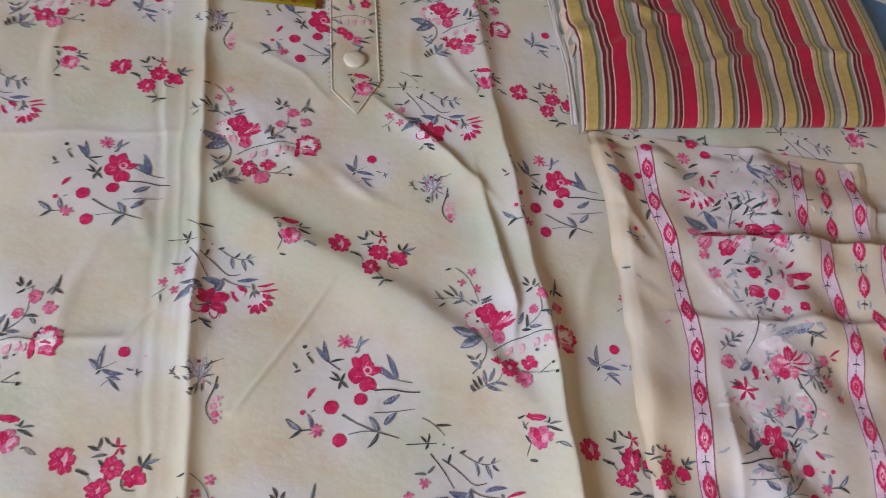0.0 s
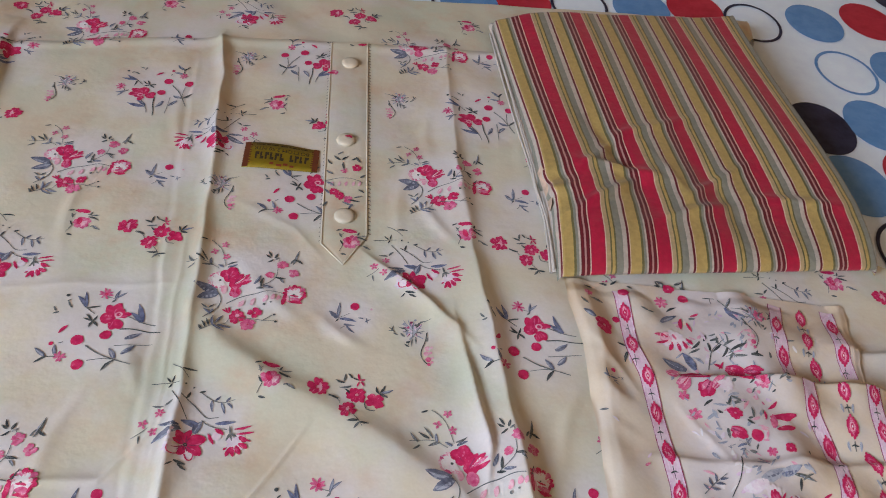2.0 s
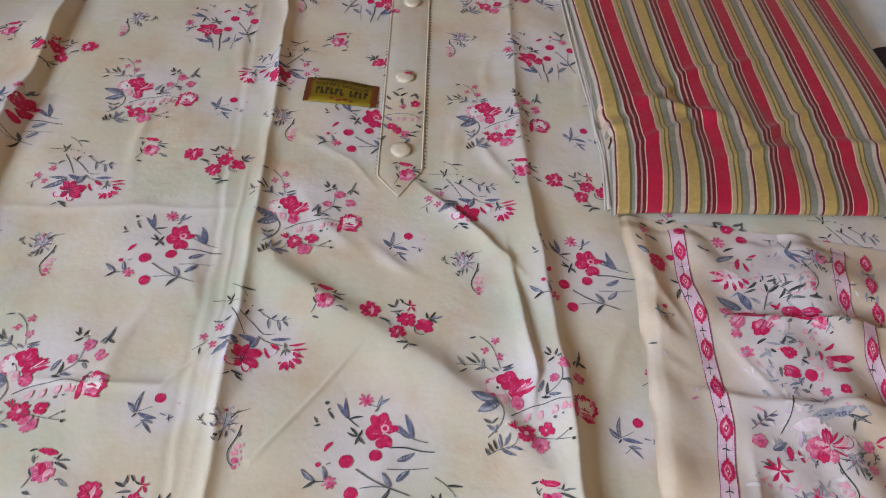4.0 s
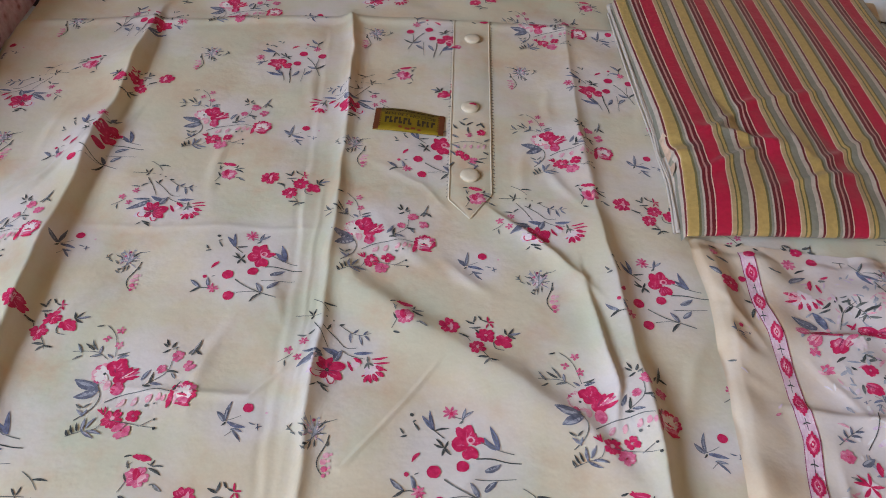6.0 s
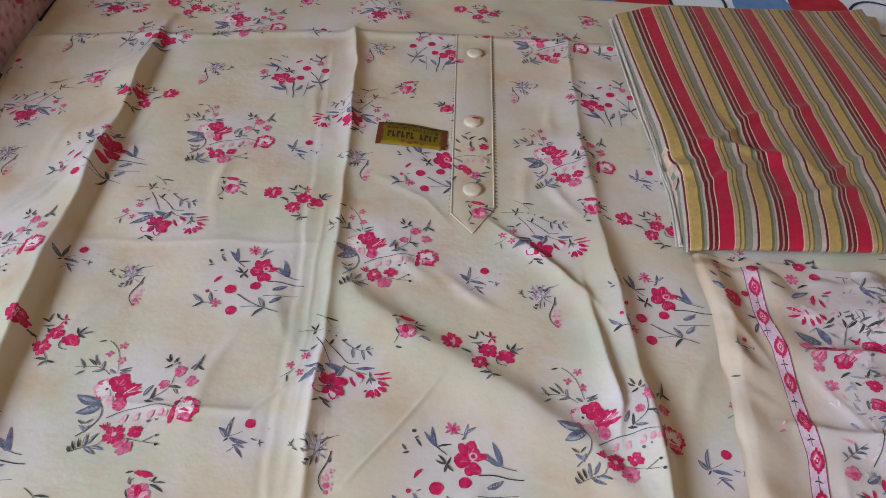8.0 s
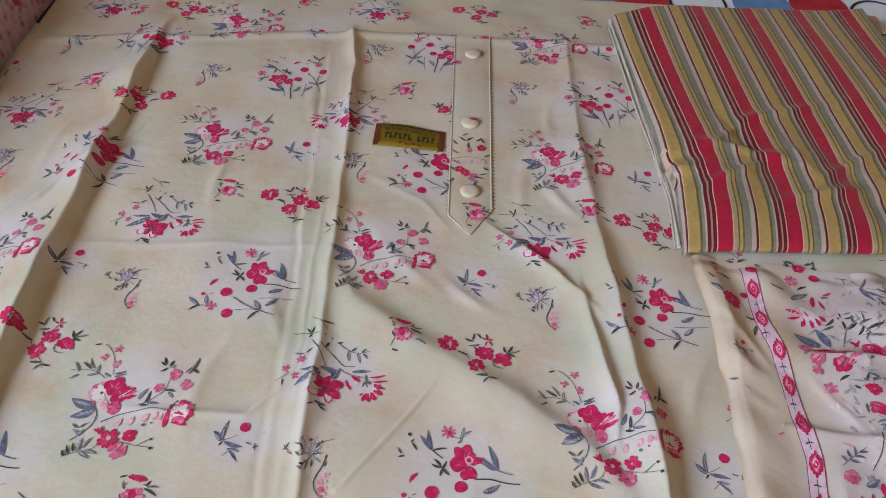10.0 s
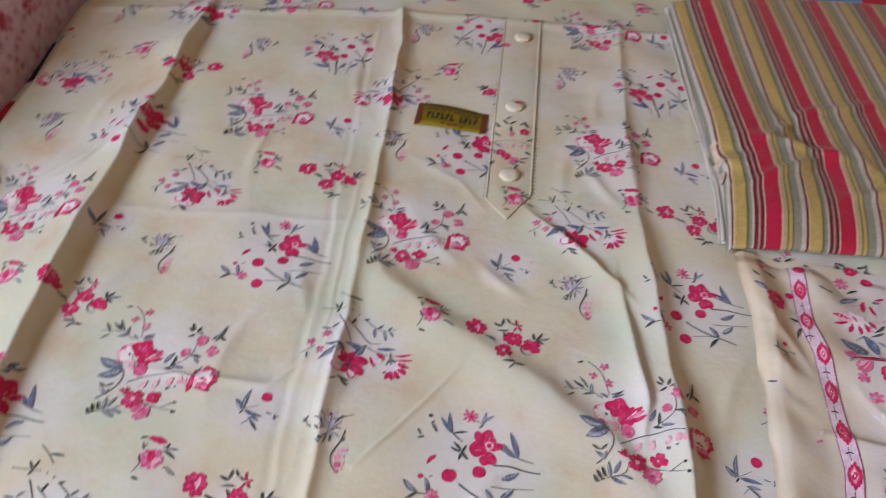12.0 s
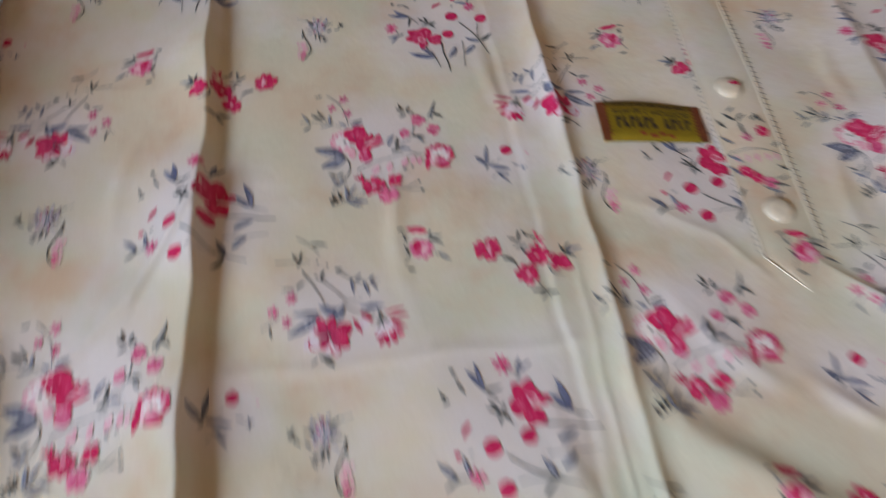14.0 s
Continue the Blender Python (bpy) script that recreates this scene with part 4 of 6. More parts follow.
def print_garland(p):
    p.flower(-16.3, 87.0, 6.2, 8, "m")
    p.blob(-0.0, 93.3, 4.2, "r")
    p.flower(-9.8, 101.0, 5.5, 5, "r")
    p.petal(-13.1, 105.0, -18.5, 106.3, 2.1, "d")
    p.petal(-4.9, 105.6, 0.9, 109.1, 2.1, "d")
    p.petal(-1.4, 103.9, 3.0, 102.5, 1.9, "g")
    p.flower(49.0, 82.4, 6.7, 6, "m")
    p.petal(27.5, 88.1, 35.0, 74.8, 2.9, "n")
    p.petal(29.3, 85.1, 40.9, 79.2, 2.5, "n")
    p.petal(28.4, 87.8, 32.8, 97.8, 2.1, "g")
    p.stem(0.6, "g", (24.2, 96.9), (27.7, 89.2), (32.3, 83.4))
    p.stem(0.6, "d", (14.2, 96.7), (22.4, 97.0))
    p.stem(0.6, "d", (18.8, 97.2), (19.4, 92.1))
    p.petal(-26.7, 76.0, -31.9, 78.3, 1.6, "g")
    p.petal(-26.7, 76.0, -22.4, 75.8, 1.6, "g")
    p.petal(-12.7, 79.9, -5.6, 84.9, 1.6, "d")
    p.petal(-18.5, 67.8, -6.4, 77.2, 4.4, "b")
    p.petal(-4.9, 64.5, -3.7, 74.7, 2.8, "r")
    p.petal(-0.5, 71.4, 2.2, 63.4, 1.8, "r")
    p.petal(2.9, 77.3, 8.5, 80.2, 1.8, "r")
    p.blob(-10.1, 54.2, 8.7, "l")
    p.blob(-16.0, 55.6, 4.9, "k")
    p.petal(-14.3, 55.9, -23.6, 57.2, 2.7, "r")
    p.petal(-14.5, 53.4, -22.9, 50.1, 1.9, "r")
    p.petal(-12.0, 52.6, -14.1, 45.6, 2.7, "r")
    p.petal(-8.6, 52.4, -7.1, 45.7, 2.3, "r")
    p.petal(-5.0, 54.0, -2.7, 48.2, 2.3, "r")
    p.petal(-2.6, 56.5, 1.5, 52.3, 2.3, "r")
    p.petal(-9.2, 54.8, -11.4, 59.0, 1.9, "m")
    p.petal(6.2, 55.3, 0.4, 48.8, 2.0, "d")
    p.petal(8.9, 55.8, 10.6, 61.2, 1.8, "d")
    p.petal(11.3, 54.6, 12.6, 48.3, 1.8, "d")
    p.petal(5.6, 49.4, -2.0, 44.7, 1.7, "g")
    p.petal(13.2, 56.7, 19.0, 59.1, 1.8, "g")
    p.stem(0.6, "g", (10.3, 34.3), (13.5, 49.9), (22.0, 58.4))
    p.stem(0.6, "g", (16.6, 55.7), (23.9, 52.9), (29.9, 46.3))
    p.petal(19.8, 54.2, 14.4, 48.6, 1.8, "d")
    p.petal(21.4, 53.5, 28.9, 58.0, 1.8, "g")
    p.petal(23.9, 52.5, 20.5, 45.7, 1.8, "d")
    p.petal(26.2, 50.9, 36.4, 56.4, 1.9, "d")
    p.petal(27.7, 49.2, 25.3, 44.1, 1.6, "g")
    p.petal(29.2, 47.8, 36.4, 48.0, 1.7, "g")
    p.petal(18.2, 54.9, 17.5, 60.4, 1.6, "g")
    p.petal(38.8, 49.2, 47.3, 49.2, 2.3, "d")
    p.petal(41.3, 49.1, 43.6, 52.6, 1.4, "d")
    p.petal(-4.6, 31.1, -19.9, 37.9, 7.1, "b")
    p.petal(1.3, 32.2, -5.9, 44.8, 6.0, "n")
    p.petal(-19.0, 26.8, -9.7, 26.2, 5.9, "m")
    p.petal(-10.1, 25.0, 11.5, 26.7, 5.5, "r")
    p.petal(-5.3, 23.6, -12.7, 14.2, 8.0, "m")
    p.petal(7.6, 21.8, 1.5, 10.1, 11.0, "r")
    p.petal(9.0, 16.7, 16.3, 26.0, 6.5, "m")
    p.blob(17.6, 20.2, 5.6, "l")
    p.petal(22.0, 38.0, 35.0, 34.9, 8.0, "r")
    p.petal(33.7, 37.5, 45.1, 38.4, 6.8, "r")
    p.petal(26.5, 27.9, 43.0, 32.9, 4.1, "r")
    p.petal(14.6, 39.4, 20.3, 37.7, 1.9, "r")
    p.petal(20.9, 42.2, 17.6, 36.6, 1.5, "r")
    p.flower(-57.8, 56.8, 8.5, 5, "r")
    p.blob(-48.8, 66.1, 2.8, "r")
    p.petal(-64.6, 60.4, -72.6, 66.1, 3.9, "b")
    p.petal(-69.1, 71.8, -74.0, 76.8, 1.6, "g")
    p.petal(-57.9, 77.9, -67.3, 78.8, 2.4, "g")
    p.flower(-68.3, 83.8, 4.1, 6, "m")
    p.petal(-65.0, 91.8, -70.7, 92.5, 1.9, "d")
    p.petal(-54.2, 96.0, -59.2, 97.2, 1.9, "d")
    p.petal(-51.5, 97.0, -46.9, 101.2, 1.7, "d")
    p.blob(-43.3, 89.9, 4.1, "r")
    p.petal(-39.8, 97.1, -36.3, 95.5, 1.7, "d")
    p.petal(-43.8, 44.0, -49.2, 46.0, 1.7, "d")
    p.petal(-43.0, 39.1, -44.7, 30.6, 2.1, "d")
    p.flower(-9.6, 9.6, 4.3, 6, "m")
    p.petal(55.2, 30.9, 50.4, 27.1, 1.7, "g")


def print_garland_lower(p):
    p.flower(-3.5, -2.1, 5.4, 6, "m")
    p.petal(7.6, 8.4, 2.0, 3.6, 1.7, "d")
    p.petal(12.7, -0.5, 9.6, 1.5, 1.6, "d")
    p.petal(16.6, 6.2, 19.0, 12.0, 1.7, "d")
    p.petal(19.0, 12.4, 28.7, 9.3, 1.7, "g")
    p.flower(20.0, 0.2, 5.5, 5, "r")
    p.petal(27.0, -3.2, 31.3, -5.2, 1.6, "d")
    p.petal(27.9, -2.1, 31.0, -0.7, 1.5, "g")
    p.petal(16.4, -10.2, 25.7, -14.0, 7.8, "r")
    p.blob(32.2, -12.3, 4.3, "r")
    p.petal(32.2, -17.7, 30.8, -21.5, 1.1, "g")
    p.blob(32.1, 18.6, 2.1, "k")
    p.blob(35.4, 14.1, 1.9, "k")
    p.blob(37.8, 18.7, 1.3, "k")
    p.petal(38.9, 12.1, 40.3, 10.0, 1.1, "m")
    p.blob(50.4, -0.0, 4.8, "w")
    p.petal(42.3, 1.7, 60.0, 6.7, 4.8, "r")
    p.petal(44.7, 4.0, 43.0, -6.3, 4.4, "m")
    p.petal(44.9, -6.7, 57.6, -2.3, 3.6, "r")
    p.petal(42.2, 7.3, 48.3, 13.4, 1.9, "r")
    p.petal(38.9, -1.1, 39.1, 5.5, 1.5, "r")
    p.flower(39.7, -21.7, 3.9, 6, "m")
    p.flower(50.4, -18.7, 4.2, 5, "r")
    p.petal(62.5, -20.4, 62.7, -17.3, 1.1, "d")
    p.stem(0.6, "d", (20.2, -28.0), (17.6, -42.4), (11.8, -53.7))
    p.petal(29.6, -41.6, 44.3, -32.6, 6.4, "s")
    p.petal(42.0, -36.4, 54.3, -29.6, 5.4, "s")
    p.petal(33.0, -39.6, 43.0, -33.4, 1.4, "b", False)
    p.petal(18.9, -48.8, 33.2, -42.0, 7.2, "l")
    p.petal(41.2, -36.4, 51.4, -32.6, 2.7, "n")
    p.petal(49.4, -34.7, 63.4, -36.4, 2.1, "g")
    p.petal(53.9, -36.4, 53.4, -43.2, 2.0, "d")
    p.petal(55.3, -37.0, 61.8, -32.6, 1.4, "g")
    p.blob(49.2, -52.7, 6.9, "l")
    p.blob(36.0, -48.4, 5.6, "l")
    p.petal(37.6, -55.9, 25.7, -60.0, 13.6, "m")
    p.petal(36.8, -55.1, 36.1, -46.0, 5.9, "r")
    p.petal(39.4, -55.9, 49.2, -48.7, 4.2, "k")
    p.petal(39.1, -57.9, 40.2, -64.9, 5.2, "m")
    p.petal(34.2, -59.6, 34.3, -66.1, 7.1, "r")
    p.petal(39.6, -54.6, 46.7, -48.0, 1.3, "r")
    p.petal(39.4, -55.9, 49.7, -54.2, 1.1, "r")
    p.petal(39.0, -53.6, 42.8, -47.0, 1.3, "r")
    p.petal(39.9, -57.4, 47.1, -60.2, 1.1, "r")
    p.stem(0.5, "u", (48.7, -47.2), (53.1, -48.9), (51.3, -54.0), (47.0, -56.3))
    p.flower(-0.7, -60.8, 5.7, 5, "m")
    p.flower(61.4, -50.0, 4.6, 5, "m")
    p.petal(66.0, -46.8, 72.1, -41.7, 1.5, "r")
    p.petal(66.6, -47.5, 70.4, -48.0, 1.2, "r")
    p.stem(0.5, "g", (-4.1, -54.2), (3.8, -45.5), (9.9, -40.4))
    p.petal(-1.5, -51.3, -4.3, -48.2, 1.6, "b")
    p.petal(1.1, -48.4, -0.7, -43.8, 1.6, "b")
    p.petal(3.7, -45.9, 3.1, -41.0, 1.6, "b")
    p.petal(0.2, -49.7, 5.6, -50.2, 1.6, "b")
    p.petal(3.3, -46.9, 9.1, -46.6, 1.6, "b")
    p.petal(5.9, -43.9, 10.7, -42.8, 1.5, "b")
    p.petal(6.8, -64.6, 14.2, -58.7, 4.1, "b")
    p.petal(16.4, -68.9, 15.4, -60.7, 3.4, "r")
    p.petal(23.7, -68.5, 20.4, -61.8, 1.4, "r")
    p.petal(17.8, -67.1, 23.5, -64.7, 1.3, "l")
    p.blob(9.0, -76.9, 5.2, "l")
    p.petal(9.1, -76.1, 0.2, -76.0, 1.8, "r")
    p.petal(9.1, -76.1, 2.3, -71.1, 1.5, "r")
    p.petal(9.1, -76.1, 8.6, -68.6, 1.8, "r")
    p.petal(9.1, -76.4, 16.7, -74.9, 1.8, "r")
    p.petal(9.0, -76.9, 5.3, -82.7, 2.1, "r")
    p.petal(9.8, -76.8, 14.3, -81.3, 1.8, "r")
    p.flower(61.6, -64.1, 4.2, 6, "m")
    p.petal(53.1, -56.9, 57.2, -55.4, 1.1, "g")
    p.petal(51.4, -61.8, 49.0, -66.1, 1.3, "g")
    p.flower(68.0, -73.0, 3.2, 5, "m")
    p.petal(-57.3, -7.1, -62.2, -7.0, 1.4, "g")
    p.petal(-51.0, -15.1, -55.0, -11.8, 1.4, "l")
    p.petal(-33.1, -38.3, -36.3, -40.6, 1.7, "m")
    p.petal(-34.4, -35.2, -31.8, -31.3, 1.3, "v")


PRINTS = {
    "bouquet": (print_bouquet, (0.0, 0.0)), "spray": (print_spray, (-0.009, -0.106)), "loose_spray": (print_loose_spray, (0.079, -0.150)),
    "fern": (print_fern, (0.004, -0.163)), "triple": (print_triple, (0.078, -0.067)), "bud": (print_bud, (0.028, -0.058)),
    "dot_sprig": (print_dot_sprig, (0.068, -0.008)),
}
ORIGIN, ACROSS, ALONG = (-0.110, 0.362), (0.162, -0.102), (-0.050, 0.245)


# ---- room and bed ----
def build_room():
    x0, x1, y0, y1, top = WALL_X, 2.0, -1.6, 2.4, 2.1
    tagged(part("floor", box(x0 - 0.15, x1 + 0.15, y0 - 0.15, y1 + 0.15, FLOOR - 0.1, FLOOR), M_FLOOR), "speckled grey-brown terrazzo floor of the bedroom", "floor", kind="structure")
    tagged(part("ceiling", box(x0 - 0.15, x1 + 0.15, y0 - 0.15, y1 + 0.15, top, top + 0.1), M_WALL), "unseen bedroom ceiling, peach to warm the shadows", "ceiling", kind="structure")
    tagged(part("wall_east", box(x1, x1 + 0.15, y0, y1, FLOOR, top), M_WALL), "unseen bedroom wall, peach to warm the shadows", "wall", kind="structure")
    tagged(part("wall_north", box(x0, x1, y1, y1 + 0.15, FLOOR, top), M_WALL), "unseen bedroom wall, peach to warm the shadows", "wall", kind="structure")
    tagged(part("wall_south", box(x0, x1, y0 - 0.15, y0, FLOOR, top), M_WALL), "unseen bedroom wall, peach to warm the shadows", "wall", kind="structure")
    a, b, c, d = WIN_Y - WIN_W / 2, WIN_Y + WIN_W / 2, WIN_Z - WIN_H / 2, WIN_Z + WIN_H / 2
    bm = bmesh.new()
    for ya, yb, za, zb in ((y0, a, FLOOR, top), (b, y1, FLOOR, top), (a, b, FLOOR, c), (a, b, d, top)):
        m = bmesh.ops.create_cube(bm, size=1)
        for v in m["verts"]:
            v.co = (x0 - 0.075 + v.co.x * 0.15, (ya + yb) / 2 + v.co.y * (yb - ya), (za + zb) / 2 + v.co.z * (zb - za))
    tagged(part("wall_west", bm, M_WALL), "unseen bedroom wall with a window opening, peach to warm the shadows", "wall", kind="structure")
    win = tagged(new("window_1"), "white painted window frame open to daylight", "window", kind="structure")
    for ya, yb, za, zb in ((a, a + 0.05, c, d), (b - 0.05, b, c, d), (a + 0.05, b - 0.05, c, c + 0.05), (a + 0.05, b - 0.05, d - 0.05, d)):
        part("window_frame", box(x0 - 0.11, x0 - 0.04, ya, yb, za, zb, 0.006), M_FRAME, win)


def build_bed():
    bed = tagged(new("bed"), "wooden bed with a mattress under a spotted sheet", "bed")
    part("bed_base", box(-1.02, 1.02, -0.62, 1.52, FLOOR + 0.12, FLOOR + 0.32, 0.01), M_WOOD, bed, "dark brown wooden bed base")
    for x in (-0.94, 0.94):
        for y in (-0.54, 1.44):
            part("bed_leg", box(x - 0.04, x + 0.04, y - 0.04, y + 0.04, FLOOR, FLOOR + 0.12, 0.006), M_WOOD, bed)
    part("mattress", box(-1.0, 1.0, -0.6, 1.5, FLOOR + 0.32, BED - 0.006, 0.04), M_SHEET, bed)
    nx, ny = 161, 169
    xs, ys = np.meshgrid(np.linspace(-1.03, 1.03, nx), np.linspace(-0.63, 1.53, ny))
    d = np.minimum(np.minimum(xs + 1.03, 1.03 - xs), np.minimum(ys + 0.63, 1.53 - ys))
    zs = BED + 0.25 * ripple(xs * 0.8 + 3, ys * 0.8) - 0.2 * (1 - step(d / 0.03)) ** 2
    sheet = mesh_object("bedsheet", np.column_stack([xs.ravel(), ys.ravel(), zs.ravel()]), grid_faces(nx, ny), M_SHEET)
    tagged(sheet, "white cotton bedsheet printed with blue, red and navy spots", "bedsheet")
    spots = [(-0.005, 0.816, "blue", 1), (0.053, 0.830, "red", 1), (0.117, 0.843, "navy", 0), (0.188, 0.856, "blue", 1), (0.251, 0.872, "red", 1),
             (0.316, 0.862, "navy", 0), (0.391, 0.882, "blue", 1), (0.460, 0.905, "red", 1), (0.404, 0.785, "blue", 0), (0.352, 0.677, "navy", 1),
             (0.412, 0.695, "blue", 1), (0.366, 0.597, "blue", 1), (0.430, 0.618, "red", 1), (0.468, 0.800, "blue", 1), (-0.075, 0.805, "navy", 0),
             (0.395, 0.515, "navy", 0), (0.455, 0.530, "blue", 1), (0.48, 0.71, "navy", 0), (-0.534, 0.478, "navy", 1), (-0.575, 0.545, "blue", 1),
             (0.53, 0.87, "navy", 1), (0.53, 0.77, "red", 1), (0.52, 0.62, "blue", 0), (-0.150, 0.815, "blue", 1), (-0.50, 0.385, "red", 1),
             (0.02, 0.92, "red", 1), (0.16, 0.945, "navy", 1), (0.30, 0.955, "blue", 1)]
    for x, y, colour, full in spots:
        n = 36
        rx, ry, tw = 0.0325, 0.0405, 0.15
        verts, faces = [], []
        rings = (0.0, 0.5, 1.0) if full else (0.90, 1.0)
        for q in rings:
            for i in range(n):
                a = 2 * math.pi * i / n
                u, v = q * rx * math.cos(a), q * ry * math.sin(a)
                verts.append((x + u * math.cos(tw) - v * math.sin(tw), y + u * math.sin(tw) + v * math.cos(tw)))
        for k in range(len(rings) - 1):
            faces += [(k * n + i, (k + 1) * n + i, (k + 1) * n + (i + 1) % n, k * n + (i + 1) % n) for i in range(n)]
        p = np.array(verts)
        z = BED + 0.25 * ripple(p[:, 0] * 0.8 + 3, p[:, 1] * 0.8) + 0.0009
        kind = "printed_spot" if full else "printed_ring"
        mesh_object(kind, np.column_stack([p, z]), faces, SHEET_INKS[colour], sheet, f"{colour} printed {'spot' if full else 'ring'}")
    verts, faces, slots = [], [], []
    tones = ["blue", "red", "navy"]
    for a in range(-14, 15):
        for b in range(-8, 22):
            x, y = 0.074 * a + 0.012 * b, 0.078 * b + 0.012 * a - 0.02
            if abs(x) > 0.97 or not -0.55 < y < 1.45 or any((x - p[0]) ** 2 + (y - p[1]) ** 2 < 0.0062 for p in spots):
                continue
            if kurta_left(y) + 0.03 < x < kurta_right(y) - 0.03 and -0.25 < y < 0.76 + 0.165 * x:
                continue
            n, k, full = 24, len(verts), (a * 5 + b * 3) % 4 != 0
            rings = (0.0, 0.5, 1.0) if full else (0.90, 1.0)
            for q in rings:
                verts += [(x + q * 0.0325 * math.cos(2 * math.pi * i / n), y + q * 0.0405 * math.sin(2 * math.pi * i / n)) for i in range(n)]
            for r in range(len(rings) - 1):
                faces += [(k + r * n + i, k + (r + 1) * n + i, k + (r + 1) * n + (i + 1) % n, k + r * n + (i + 1) % n) for i in range(n)]
                slots += [(a + 2 * b) % 3] * n
    p = np.array(verts)
    z = BED + 0.25 * ripple(p[:, 0] * 0.8 + 3, p[:, 1] * 0.8) + 0.0009
    tagged(mesh_object("spot_print", np.column_stack([p, z]), faces, [SHEET_INKS[t] for t in tones], sheet, "", True, slots), kind="stuff")


# ---- the kurta ----
# small shifts of single motifs where the cloth is drawn together
NUDGE = {
    "dot_sprig": {(-2, -1): (-0.009, 0.004), (-1, -1): (-0.002, -0.004), (1, 1): (0.002, -0.003)},
    "spray": {(-2, 0): (-0.007, -0), (-1, 0): (-0.002, 0.003), (0, 0): (0.003, -0.001), (0, 1): (-0.007, -0.001), (1, 1): (0.003, -0.002)},
    "loose_spray": {(-2, 0): (-0, -0.004), (-1, 0): (-0.002, 0.003), (-1, 1): (0.005, -0.012), (0, 0): (0.005, -0.004), (0, 1): (-0.012, 0.002), (1, 1): (-0.001, 0.005), (1, 2): (0.007, -0.018)},
    "triple": {(-2, 0): (0.001, -0.009), (-1, 0): (0.003, 0.001), (0, 0): (0.002, -0.002), (1, 1): (-0.005, 0.002)},
    "bud": {(-2, 0): (-0.003, 0.002), (-1, -1): (-0.001, 0.008), (0, 0): (0.003, -0.003), (0, 1): (-0.004, 0.009), (1, 1): (0.002, -0.002)},
    "bouquet": {(-1, -1): (-0.005, -0), (-1, 0): (0.004, -0.005), (0, 0): (-0.003, 0.002), (1, 0): (0.007, -0.001), (1, 1): (0.008, -0.01)},
    "fern": {(-1, 0): (-0.007, 0.001), (-1, 1): (0.005, -0.011), (0, 1): (0.002, 0.002), (1, 2): (0.009, -0.009)},
}
SHIFT = {"bud": (0, -0.0045), "spray": (0.001, 0.004), "bouquet": (-0.0015, 0.003)}
# the row above the seam, which starts the repeat anew
UPPER = [("bouquet", -0.332, 0.643), ("bouquet", -0.036, 0.676), ("loose_spray", -0.133, 0.631), ("loose_spray", -0.399, 0.582), ("spray", -0.211, 0.701),
         ("triple", -0.113, 0.722), ("fern", -0.466, 0.557), ("fern", -0.192, 0.615), ("dot_sprig", 0.022, 0.672), ("dot_sprig", -0.258, 0.640),
         ("triple", -0.400, 0.655), ("spray", -0.470, 0.640), ("bud", -0.290, 0.700), ("bud", 0.0, 0.735), ("dot_sprig", -0.503, 0.508)]


def drawn(x, y):
    """The print's even repeat, pulled a little out of line as the cloth lies."""
    p, q = x + 0.1, y - 0.35
    dx = -0.0019 - 0.0226 * p - 0.0256 * q + 0.037 * p * p + 0.1412 * p * q - 0.1471 * q * q
    dy = 0.0018 + 0.0061 * p + 0.0163 * q - 0.1796 * p * p - 0.1768 * p * q + 0.1014 * q * q
    return x + dx, y + dy


def lattice():
    """Where each printed motif falls on the kurta, and which way it faces."""
    out = []
    for i in range(-3, 4):
        for j in range(-2, 5):
            for kind, (draw, off) in PRINTS.items():
                x, y = drawn(ORIGIN[0] + off[0] + i * ACROSS[0] + j * ALONG[0], ORIGIN[1] + off[1] + i * ACROSS[1] + j * ALONG[1])
                n, k = NUDGE.get(kind, {}).get((i, j), (0, 0)), SHIFT.get(kind, (0, 0))
                x, y = x + n[0] + k[0], y + n[1] + k[1]
                v = 0.98 * y - 0.2 * x
                if v > 0.615 or not 0.06 < y:
                    continue
                if not (kurta_left(y) + 0.03 < x < min(kurta_right(y), 0.40) - 0.03):
                    continue
                back = v > 0.523 and kind not in ("bouquet", "dot_sprig")
                out.append((kind, draw, x, y, back and kind != "loose_spray", back and kind == "loose_spray"))
    for kind, x, y in UPPER:
        out.append((kind, PRINTS[kind][0], x, y, kind in ("fern", "loose_spray"), kind == "loose_spray"))
    return out


PLACKET = [(-0.124, 0.663), (-0.077, 0.413), (-0.058, 0.397), (-0.047, 0.427), (-0.092, 0.674)]


